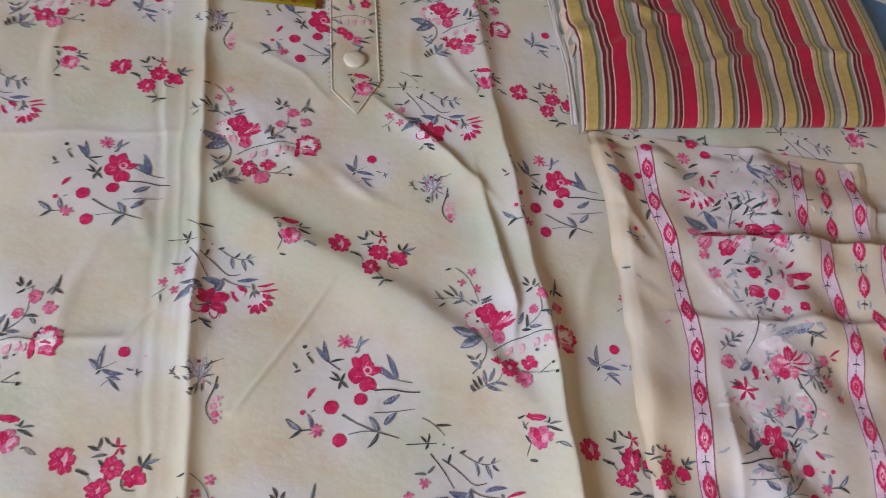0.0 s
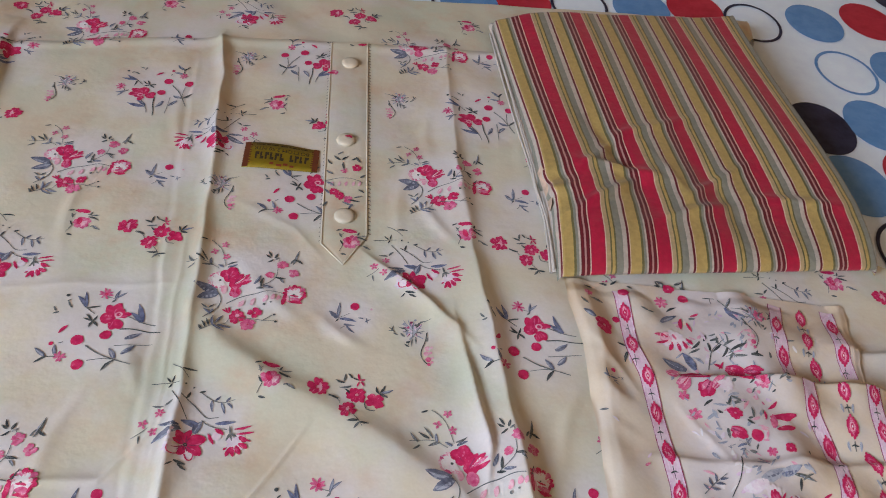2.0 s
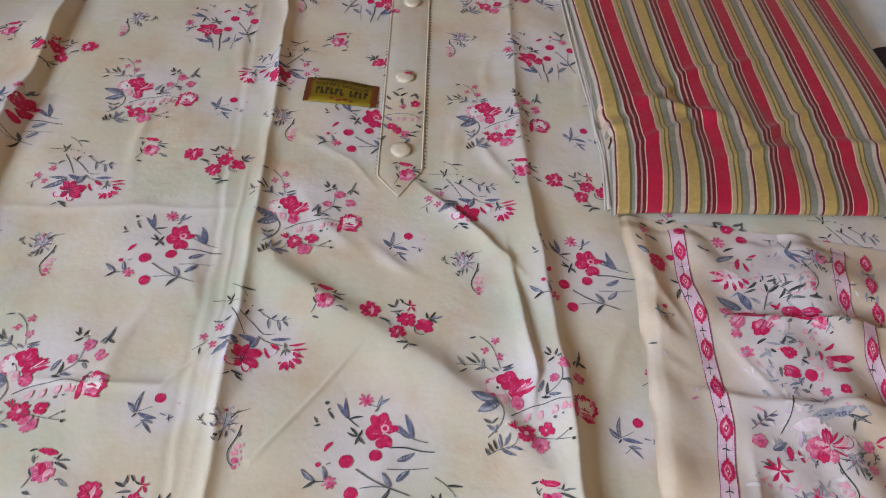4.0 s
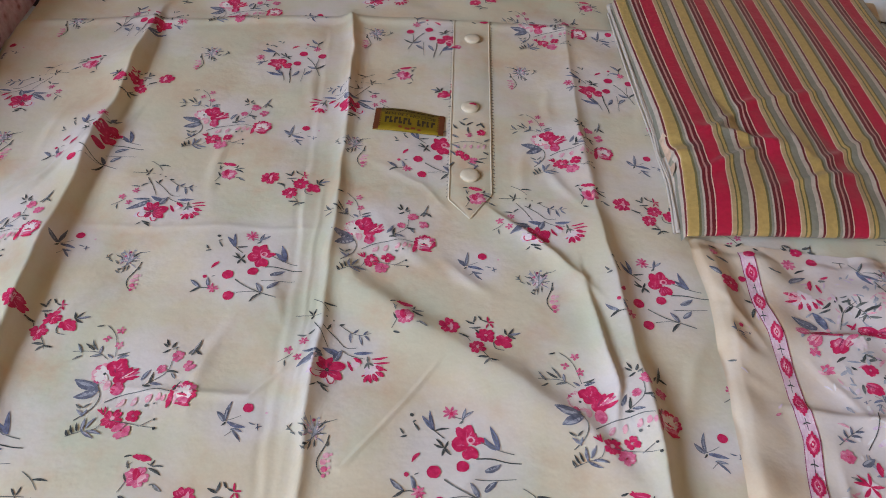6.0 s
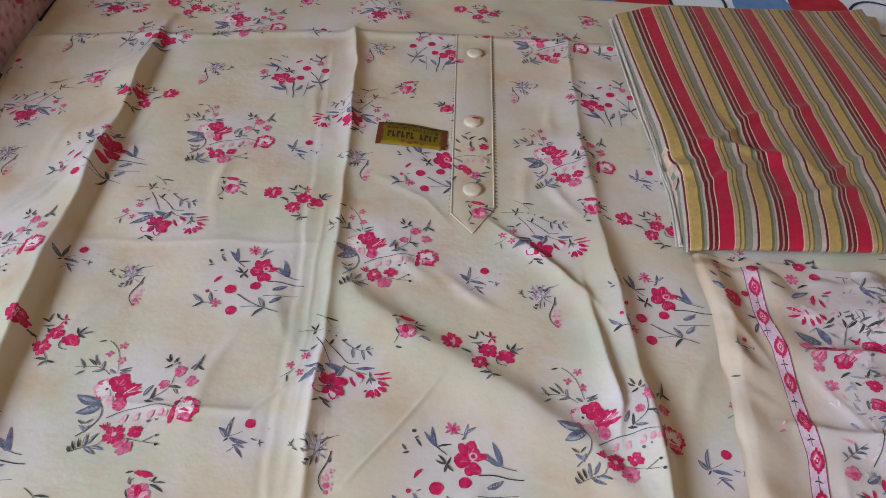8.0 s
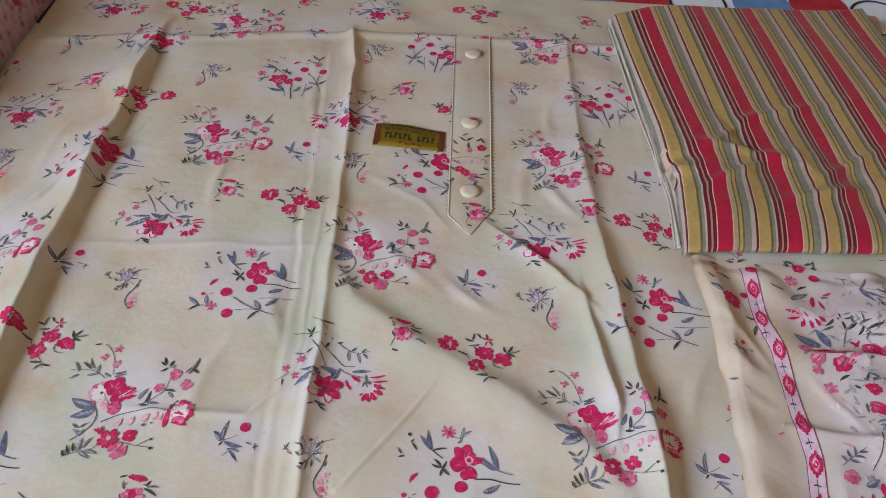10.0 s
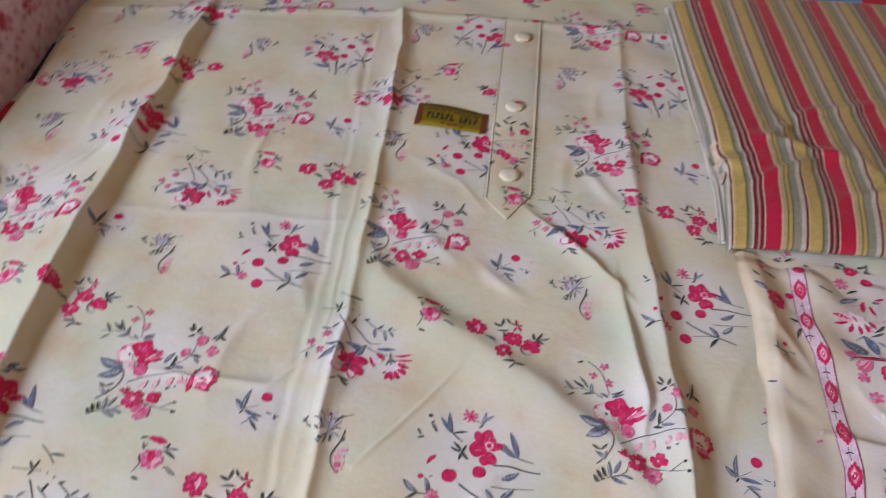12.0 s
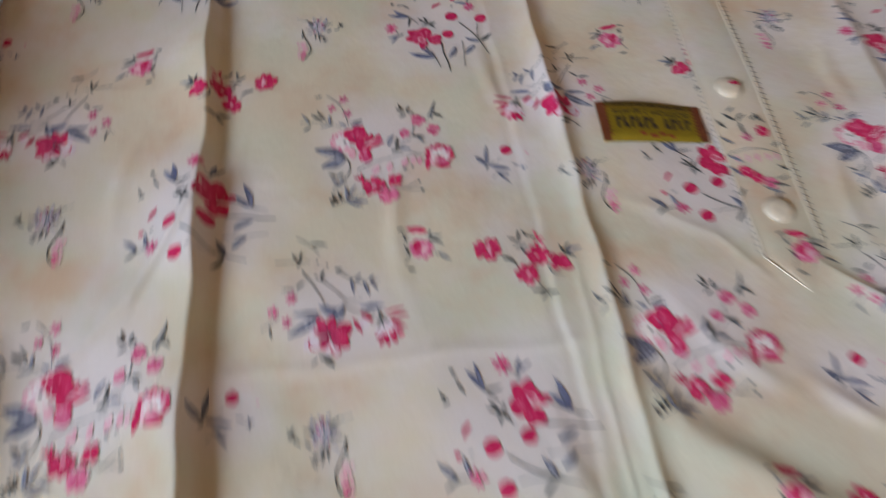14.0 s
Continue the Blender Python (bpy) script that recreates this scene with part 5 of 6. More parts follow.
def build_kurta():
    kurta = tagged(new("kurta"), "cream cotton kurta printed with crimson flower sprays, spread on the bed", "kurta")
    nx, ny = 760, 520
    r = np.concatenate([np.linspace(-0.28, 0.06, 20)[:-1], np.linspace(0.06, 0.797, ny - 19)])
    s = np.linspace(0, 1, nx)
    S, R = np.meshgrid(s, r)
    X = kurta_left(R) + S * (kurta_right(R) - kurta_left(R))
    Y = R + 0.165 * X * step((R - 0.55) / 0.2)
    Z = kurta_z(X, Y)
    body = mesh_object("body", np.column_stack([X.ravel(), Y.ravel(), Z.ravel()]), grid_faces(nx, ny), M_KURTA, kurta)
    wash = np.zeros_like(X)
    motifs = lattice()
    size = {"bouquet": 0.030, "spray": 0.026, "loose_spray": 0.034, "fern": 0.012, "triple": 0.014, "bud": 0.010, "dot_sprig": 0.019}
    for kind, draw, x, y, mirror, transpose in motifs:
        wash = np.maximum(wash, np.exp(-((X - x) ** 2 + (Y - y) ** 2) / (2 * (0.8 * size[kind]) ** 2)) * (0.85 if size[kind] > 0.018 else 0.45))
    float_attribute(body, "wash", wash)
    for n, (kind, draw, x, y, mirror, transpose) in enumerate(motifs):
        p = Print((x, y), kurta_z, 0.2, mirror, transpose, 1.0, n)
        draw(p)
        p.finish("printed_" + kind, kurta)
    build_placket(kurta)
    return kurta


def build_placket(kurta):
    a, b, tip, c, d = [np.array(p) for p in PLACKET]
    rise = 0.0013
    rows, cols = 60, 9
    verts = []
    # straight part, then the pointed end
    for i in range(rows):
        t = i / (rows - 1)
        if t < 0.9:
            lft, rgt = a + (b - a) * t / 0.9, d + (c - d) * t / 0.9
        else:
            q = (t - 0.9) / 0.1 * 0.98
            lft, rgt = b + (tip - b) * q, c + (tip - c) * q
        for j in range(cols):
            u = j / (cols - 1)
            p = lft + (rgt - lft) * u
            edge = min(1.0, 4 * min(u, 1 - u) + 0.35)
            verts.append((p[0], p[1], rise * edge))
    v = np.array(verts)
    v[:, 2] += kurta_z(v[:, 0], v[:, 1])
    faces = [f[::-1] for f in grid_faces(cols, rows)]
    strip = mesh_object("placket", v, faces, M_KURTA, kurta, "pointed cream button placket")
    float_attribute(strip, "wash", np.full(len(v), 0.05))
    on = lambda x, y: kurta_z(x, y) + rise
    ax = math.atan2(a[1] - b[1], a[0] - b[0]) - math.pi / 2

    def at(t, u):
        p = (a + (b - a) * t) * (1 - u) + (d + (c - d) * t) * u
        return tuple(p)

    p = Print(at(1.01, 0.66), on, ax, False, False, 1.0, 5)
    print_bud(p)
    p.finish("printed_bud", strip)
    p = Print(at(0.77, 0.5), on, ax, False, False, 1.1, 6, 0.0004)
    for u, w in ((-8, 14), (-4, 10), (2, 6)):
        p.flower(u, w - 22, 4.4, 5, "r" if u < 0 else "m")
    for u in (-9, -4, 1, 6, 10):
        p.petal(u, 2, u - 1, -2.5, 2.6, "k")
    p.stem(0.5, "g", (-14, 3), (-4, 6), (6, 5), (12, 1))
    p.flower(8, 16, 4.6, 5, "r")
    p.flower(-1, 13, 3.4, 6, "m")
    for u, w, e, f, tint in ((4, 24, 9, 27, "d"), (-10, 20, -13, 25, "d"), (-11, -10, -15, -5, "b"), (9, -6, 13, -9, "d"), (-12, -18, -15, -23, "g"), (10, 6, 14, 9, "g"), (-6, 30, -2, 33, "g"), (5, -20, 2, -26, "b")):
        p.petal(u, w, e, f, 2.0, tint)
    p.petal(10, 22, 7, 28, 2.4, "d")
    p.petal(-9, 10, -14, 14, 2.4, "g")
    p.petal(-8, -2, -14, 2, 2.6, "b")
    p.petal(-2, -18, 6, -22, 2.2, "g")
    p.petal(2, -16, 10, -18, 2.0, "d")
    p.petal(-4, 24, -9, 29, 2.2, "d")
    p.petal(-3, 24, 2, 28, 2.0, "d")
    p.petal(-2, 22, -1, 14, 2.0, "g")
    p.petal(6, -14, 12, -12, 1.8, "g")
    p.finish("printed_bouquet", strip)
    p = Print(at(0.03, 0.8), on, ax, False, False, 1.0, 7)
    p.petal(-2, 0, 6, 1, 5, "r")
    p.petal(-6, -2, -10, 0, 2, "d")
    p.finish("printed_bud", strip)
    p = Print(at(0.19, 0.06), on, ax, False, False, 1.0, 8)
    p.flower(2, 0, 4.5, 5, "m")
    p.petal(2, 0, -4, -1, 4, "r")
    p.finish("printed_bud", strip)

    def cord(name, pts, radius, material, lift):
        """A thin round cord laid along a line on the cloth."""
        dense = []
        for p0, p1 in zip(pts, pts[1:]):
            m = max(2, int(np.hypot(*(np.array(p1) - np.array(p0))) / 0.003))
            dense += [np.array(p0) + (np.array(p1) - np.array(p0)) * i / m for i in range(m)]
        dense.append(np.array(pts[-1]))
        q = np.array(dense)
        z = kurta_z(q[:, 0], q[:, 1]) + lift
        vs, fs, n = [], [], 6
        for i in range(len(q)):
            t = q[min(i + 1, len(q) - 1)] - q[max(i - 1, 0)]
            t = t / (np.hypot(*t) or 1)
            for k in range(n):
                g = 2 * math.pi * k / n
                vs.append((q[i, 0] - t[1] * radius * math.cos(g), q[i, 1] + t[0] * radius * math.cos(g), z[i] + radius * math.sin(g)))
        for i in range(len(q) - 1):
            fs += [(i * n + k, i * n + (k + 1) % n, (i + 1) * n + (k + 1) % n, (i + 1) * n + k) for k in range(n)]
        return mesh_object(name, vs, fs, material, strip)

    cord("piping", [a, b, tip], 0.00045, M_CORD, 0.0010)
    cord("piping", [d, c, tip], 0.00045, M_CORD, 0.0010)
    # looped lace edging beside the piping, its serrated shadow drawn as flat dark dashes
    for line, side in (((a, b), -1), ((d, c), 1)):
        p0, p1 = line
        ln = np.hypot(*(p1 - p0))
        t = (p1 - p0) / ln
        nrm = np.array([-t[1], t[0]]) * (1 if side > 0 else -1)
        vs, fs = [], []
        m = int(ln / 0.0042)
        for i in range(m):
            q = p0 + t * ln * (i + 0.3) / m + nrm * 0.0012
            e = q + nrm * (0.0018 if side > 0 else 0.0007) + t * 0.0006
            k = len(vs)
            w = t * 0.0005
            for z, pt in ((0.0011, q - w), (0.0011, q + w), (0.0008, e + w), (0.0008, e - w)):
                vs.append((pt[0], pt[1], float(kurta_z(pt[0], pt[1])) + z))
            fs.append((k, k + 1, k + 2, k + 3))
        mesh_object("loop_edging_shade", vs, fs, M_EDGING_SHADE, strip, "dark dashes for the serrated shadow of the looped lace edging", False)
    # covered buttons
    for pos in ((-0.1005, 0.634), (-0.0825, 0.5265), (-0.0665, 0.4425)):
        vs, fs, n = [], [], 28
        prof = [(0.0, 0.0031), (0.35, 0.0030), (0.65, 0.0027), (0.87, 0.0021), (0.98, 0.0013), (1.0, 0.0004), (0.93, -0.0004)]
        z0 = float(kurta_z(*pos)) + rise + 0.0004
        for q, z in prof:
            for i in range(n):
                g = 2 * math.pi * i / n
                vs.append((pos[0] + 0.0076 * q * math.cos(g), pos[1] + 0.0076 * q * math.sin(g), z0 + z))
        for k in range(len(prof) - 1):
            fs += [(k * n + i, k * n + (i + 1) % n, (k + 1) * n + (i + 1) % n, (k + 1) * n + i)[::-1] for i in range(n)]
        button = mesh_object("button", vs, fs, M_BUTTON, strip, "round cloth-covered cream button")
        if abs(pos[1] - 0.5265) < 0.001:
            pr = Print(pos, lambda x, y: z0 + 0.0033 - 24 * ((x - pos[0]) ** 2 + (y - pos[1]) ** 2), 0.1, False, False, 1.0, 3, 0.0006)
            pr.petal(-1, 1, 5, 2, 3.5, "r")
            pr.petal(2, 3, 5, 0, 3, "r")
            pr.finish("printed_petal", button)


def build_tag():
    """The maker's card pinned below the neck, read from the far side."""
    tag = tagged(new("card_tag"), "gold card tag with brown ends pinned on the kurta", "tag")
    p0, p1, p2, p3 = [np.array(q) for q in ((-0.1590, 0.5075), (-0.1005, 0.5115), (-0.0968, 0.4850), (-0.1540, 0.4780))]

    def patch(name, u0, u1, v0, v1, lift, material, parent, label="", n=12):
        vs = []
        for v in np.linspace(v0, v1, 5):
            for u in np.linspace(u0, u1, n):
                q = (p0 * (1 - u) + p1 * u) * (1 - v) + (p3 * (1 - u) + p2 * u) * v
                bow = 0.0016 * math.sin(math.pi * u) + 0.0008 * math.sin(5 * u + 2 * v)
                vs.append((q[0], q[1], float(kurta_z(q[0], q[1])) * 0.5 + 0.0010 + bow + lift))
        return mesh_object(name, vs, [f[::-1] for f in grid_faces(n, 5)], material, parent, label)

    card = patch("card", 0, 1, 0, 1, 0, M_GOLD, tag, "gold printed card")
    so = card.modifiers.new("thick", "SOLIDIFY")
    so.thickness, so.offset = 0.0005, -1
    for u0, u1 in ((0.0, 0.075), (0.925, 1.0)):
        patch("end_band", u0, u1, 0, 1, 0.00025, M_BROWN, card, "brown end band", 3)
    for k in range(8):
        v = 0.10 + 0.10 * k
        patch("notch", 0.075, 0.098, v, v + 0.05, 0.00025, M_BROWN, card, "", 3)
        patch("notch", 0.902, 0.925, v, v + 0.05, 0.00025, M_BROWN, card, "", 3)

    def word(v0, v1, u0, widths, gap, material, name):
        u = u0
        for w in widths:
            if w > 0:
                patch(name, u, u + w, v0, v1, 0.0003, material, card, "", 3)
            u += abs(w) + gap

    # maker's name: bars in the size and colour of its letters
    for k, w in enumerate((0.035, 0.030, 0.034, 0.03, 0.036, 0.035, -0.03, 0.034, 0.034, 0.014, 0.034)):
        u = 0.155 + 0.066 * k
        if w > 0:
            patch("letter_bar", u, u + 0.026, 0.40, 0.68, 0.0003, M_BLACK, card, "", 2)
            patch("letter_bar", u + 0.026, u + 0.026 + w * 0.75, 0.40 + 0.17 * (k % 2), 0.51 + 0.17 * (k % 2), 0.0003, M_BLACK, card, "", 2)
    word(0.08, 0.11, 0.15, [0.12, 0.16, 0.10, 0.14, 0.09], 0.02, M_BLACK, "small_print")
    for k, w in enumerate((0.05, 0.07, 0.06, 0.05)):
        patch("logo_stroke", 0.36 + 0.09 * k, 0.36 + 0.09 * k + w, 0.77 + 0.05 * (k % 2), 0.86 + 0.05 * (k % 2), 0.0003, M_REDPRINT, card, "dark red brush mark", 2)
    # the line that can be read: length of the lower cloth
    cu = bpy.data.curves.new("length_line", "FONT")
    cu.body, cu.size, cu.align_x, cu.align_y = "BOTTOM 2.50 MTR", 0.0054, "CENTER", "CENTER"
    cu.extrude = 0.00005
    text = new("length_text", cu)
    bpy.context.view_layer.update()
    me = bpy.data.meshes.new_from_object(text.evaluated_get(bpy.context.evaluated_depsgraph_get()))
    bpy.data.objects.remove(text)
    mid = (p0 + p1) / 2 * 0.74 + (p3 + p2) / 2 * 0.26
    ang = math.atan2(p1[1] - p0[1], p1[0] - p0[0]) + math.pi
    for v in me.vertices:
        x = mid[0] + math.cos(ang) * v.co.x * 0.95 - math.sin(ang) * v.co.y
        y = mid[1] + math.sin(ang) * v.co.x * 0.95 + math.cos(ang) * v.co.y
        u = ((x - p0[0]) * (p1[0] - p0[0]) + (y - p0[1]) * (p1[1] - p0[1])) / ((p1 - p0) @ (p1 - p0))
        w = 0.26
        bow = 0.0016 * math.sin(math.pi * u) + 0.0008 * math.sin(5 * u + 2 * w)
        v.co = (x, y, float(kurta_z(x, y)) * 0.5 + 0.0010 + bow + 0.0004 + v.co.z)
    me.materials.clear()
    me.materials.append(M_BLACK)
    ob = new("lettering", me)
    ob.parent = card


# ---- striped cloth, folded ----
def build_striped():
    th = tagged(new("folded_striped_cloth"), "folded cotton cloth with crimson, yellow and grey stripes", "fabric")
    o, ux, uy = np.array((0.0922, 0.4085)), np.array((0.976, 0.2165)), np.array((-0.212, 0.977))
    LENGTH = 0.330
    CREASES = ((0.072, 0.045, 0.030, 0.0022, 0.55), (0.098, 0.060, 0.030, 0.0020, -0.35), (0.120, 0.050, 0.022, 0.0016, 0.9),
               (0.052, 0.110, 0.035, 0.0016, 0.25), (0.085, 0.135, 0.030, 0.0018, 0.6), (0.062, 0.190, 0.030, 0.0015, -0.2), (0.150, 0.10, 0.05, 0.0012, 0.3))

    def bend(t):
        """The front third is turned a little against the rest."""
        return float(np.interp(t, (0.0, 0.03, 0.06, 0.085, 0.12, 0.16, 0.33), (0.0, 0.004, 0.0074, 0.0082, 0.0074, 0.0058, 0.0)))

    def slab(name, z0, height, width, length, start, shift, wave, material, label=""):
        """A folded length: round fold in front, round sides, soft top."""
        nx = 150
        prof = []
        rr = height / 2
        for a in np.linspace(-80, 90, 22):
            lean = 2.4 if a < 0 else 4.6
            prof.append((2.4 * rr - lean * rr * math.cos(math.radians(a)) + (lean - 2.4) * rr, rr + rr * math.sin(math.radians(a))))
        prof += [(t, height) for t in np.linspace(4.6 * rr + 0.003, length, 120)]
        prof += [(length + 0.004, height * 0.8), (length + 0.005, height * 0.4), (length + 0.004, 0.0)]
        vs, across = [], []
        edge = 0.0035
        for k, (t, z) in enumerate(prof):
            for i in range(nx):
                q = i / (nx - 1)
                s = q * width
                # the left side is drawn in round the tuck
                indent = np.interp(t, (0.0, 0.05, 0.068, 0.074, 0.082, 0.10, 0.14, 0.20), (0.0, 0.0, 0.0012, 0.0030, 0.0010, -0.003, 0.0, 0.0)) * (1.0 if wave > 0.5 else 0.15)
                slip = float(indent) * math.exp(-s / 0.012) + bend(t)
                # the stack lies a little askew, wider and longer at the far right
                narrow = 1.0 + 0.05 * t / length
                t_far = t * (1.0 + 0.045 * q)
                d = min(s, width - s)
                drop = (1 - math.sqrt(max(0.0, 1 - max(0.0, 1 - d / edge) ** 2)))
                zz = z0 + z * (1 - 0.92 * drop) * (0.72 + 0.28 * float(step(np.array(s / 0.035))))
                top = step(np.array((t - 0.005) / 0.03)) * (1 - drop)
                # one soft tuck where the lower fold shows through
                line = 0.085 + 0.10 * s + 0.006 * math.sin(30 * s)
                zz += float(top) * wave * (0.0018 * math.exp(-((t - line) / 0.010) ** 2) * math.exp(-((s - 0.05) / 0.06) ** 2)
                                   + 0.0024 * math.sin(26 * s + 9 * t) * math.sin(11 * t + 1)
                                   - 0.0045 * math.exp(-((s - 0.064 + 0.2 * (t - 0.10)) / 0.009) ** 2) * math.exp(-((t - 0.11) / 0.055) ** 2)
                                   - 0.0030 * math.exp(-((s - 0.135 + 0.25 * (t - 0.07)) / 0.010) ** 2) * math.exp(-((t - 0.08) / 0.045) ** 2) + 0.0008 * math.sin(60 * s + 14 * t)
                                   + 0.0016 * math.exp(-((s - 0.045 - 0.25 * (0.16 - t)) / 0.005) ** 2) * math.exp(-((t - 0.11) / 0.05) ** 2)
                                   + 0.0014 * math.exp(-((s - 0.085 - 0.3 * (0.14 - t)) / 0.004) ** 2) * math.exp(-((t - 0.09) / 0.04) ** 2)
                                   + 0.0016 * math.exp(-((t - 0.045 - 0.05 * s) / 0.006) ** 2) * math.exp(-((s - 0.17) / 0.05) ** 2))
                # the tuck: a short flap turned under at the side, with creases running from it
                flap = math.exp(-((t - 0.078) / 0.006) ** 2) * math.exp(-(s / 0.022) ** 2) * wave
                zz += 0.0035 * flap - 0.0030 * wave * math.exp(-((t - 0.094) / 0.007) ** 2) * math.exp(-(s / 0.028) ** 2)
                for tc, sc, ln, amp, lean in CREASES:
                    zz += wave * float(top) * 2.0 * amp * math.exp(-((t - tc - lean * (s - sc)) / 0.0055) ** 2) * math.exp(-((s - sc) / ln) ** 2)
                p = o + ux * (shift + s * narrow + slip - 0.003 * flap) + uy * (start + t_far)
                vs.append((p[0], p[1], zz))
                across.append((s - 0.006 * drop * (1 if s < 0.1 else -1)) / 0.0490 + 0.492)
        ob = mesh_object(name, vs, grid_faces(nx, len(prof)), material, th, label)
        float_attribute(ob, "across", across)
        return ob

    slab("lower_fold", 0.0, 0.0065, 0.236, LENGTH - 0.008, 0.010, -0.002, 0.2, M_REVERSE, "pale grey-cream reverse side of the cloth")
    slab("upper_fold", 0.003, 0.017, 0.2448, LENGTH - 0.006, 0.0, 0.0, 1.0, M_STRIPE)
    # the cloth turned over itself at the tuck, its reverse showing
    vs, nu, nv = [], 14, 7
    for i in range(nu):
        a = i / (nu - 1)
        for j in range(nv):
            b = j / (nv - 1)
            t = 0.108 - 0.040 * a
            w = 0.0060 * math.sin(math.pi * min(1.0, 0.08 + a * 0.95))
            p = o + ux * (bend(t) - 0.0030 + 0.0030 * a + 0.8 * w * b) + uy * t
            vs.append((p[0], p[1], 0.0080 + 0.0085 * b + 0.0015 * math.sin(math.pi * b) - 0.003 * a))
    mesh_object("turned_edge", vs, grid_faces(nv, nu), M_TUCK, th, "pinkish cream reverse turned up at a tuck")
    # pale selvedges that show down one side, layer by layer
    for k in range(2):
        n, m = 90, 6
        vs, fs = [], []
        for i in range(n):
            t = 0.010 + (LENGTH - 0.02) * i / (n - 1)
            w = 0.0008 * math.sin(22 * t + 2 * k) - 0.0028 * math.exp(-((t - 0.092) / 0.018) ** 2) * (0.4 + 0.3 * k)
            p = o + ux * (0.8 * bend(t) - 0.0034 + 0.0014 * k + w) + uy * t
            for j in range(m):
                g = 2 * math.pi * j / m
                vs.append((p[0] + 0.0010 * math.cos(g), p[1], 0.0012 + 0.0040 * k + 0.0008 * math.sin(g)))
        for i in range(n - 1):
            fs += [(i * m + j, i * m + (j + 1) % m, (i + 1) * m + (j + 1) % m, (i + 1) * m + j) for j in range(m)]
        mesh_object("selvedge", vs, fs, M_REVERSE, th, "pale woven selvedge")
    return th


# ---- dupatta ----
def dup_left(y):
    return np.interp(y, [0.05, 0.188, 0.215, 0.245, 0.276, 0.298, 0.325, 0.358, 0.40, 0.43], [0.15, 0.133, 0.128, 0.125, 0.121, 0.119, 0.114, 0.110, 0.099, 0.097])


def dup_right(y):
    return np.interp(y, [0.05, 0.22, 0.318, 0.353, 0.3575, 0.362, 0.372, 0.426, 0.45], [0.315, 0.305, 0.302, 0.307, 0.306, 0.299, 0.297, 0.301, 0.302])


def pleat(x):
    return np.interp(x, [0.10, 0.17, 0.208, 0.246, 0.304, 0.32], [0.372, 0.345, 0.350, 0.354, 0.357, 0.358])


def dup_z(x, y):
    x, y = np.asarray(x, dtype=float), np.asarray(y, dtype=float)
    s = (x - dup_left(y)) / (dup_right(y) - dup_left(y))
    z = 0.0035 + 3.0 * ripple(x * 1.6 + 1, y * 1.6)
    z = z + ridge_y(x, y, [(0.10, 0.145), (0.20, 0.137), (0.30, 0.128), (0.36, 0.121), (0.42, 0.108)], [(0.1, 0.003), (0.26, 0.003), (0.33, 0.0045), (0.40, 0.002)], 0.010, 0.014, 1.5)
    z = z + ridge_x(x, y, [(0.11, 0.372), (0.14, 0.335), (0.155, 0.31)], [(0.11, 0.0), (0.122, 0.003), (0.138, 0.002), (0.15, 0.0)], 0.010, 0.010, 1.6)
    for yy, xx, hh in ((0.348, 0.124, 0.0014), (0.322, 0.131, 0.0020), (0.297, 0.137, 0.0013)):
        z = z + ridge_x(x, y, [(xx - 0.02, yy + 0.010), (xx + 0.02, yy - 0.008)], [(xx - 0.014, 0.0), (xx, hh), (xx + 0.016, 0.0)], 0.009, 0.006, 1.7)
    # two lying pleats; the nearer one laps over the farther
    up = step((x - 0.16) / 0.05)
    z = z + up * (0.010 * step((pleat(x) - y) / 0.004) * np.exp(-np.clip(pleat(x) - y, 0, 1) / 0.05))
    z = z + up * 0.004 * np.exp(-((y - pleat(x) - 0.030) / 0.016) ** 2)
    z = z + ridge_x(x, y, [(0.12, 0.283), (0.199, 0.285), (0.268, 0.296), (0.31, 0.302)], [(0.14, 0.0), (0.17, 0.003), (0.30, 0.004)], 0.020, 0.004, 1.4)
    z = z + ridge_y(x, y, [(0.12, 0.190), (0.24, 0.178), (0.32, 0.172)], [(0.12, 0.003), (0.22, 0.003), (0.27, 0.0)], 0.005, 0.012, 1.3)
    z = z + ridge_x(x, y, [(0.165, 0.325), (0.20, 0.283)], [(0.165, 0.0), (0.178, 0.0013), (0.186, 0.0013), (0.20, 0.0)], 0.006, 0.006, 1.6)
    e = np.minimum(s, 1 - s)
    z = z - 0.0022 * (1 - step(e / 0.03)) - 0.003 * step((y - 0.400 - 0.06 * (x - 0.1)) / 0.012)
    return np.maximum(z + 0.6 * kurta_z(x, y), kurta_z(x, y) + 0.0013)


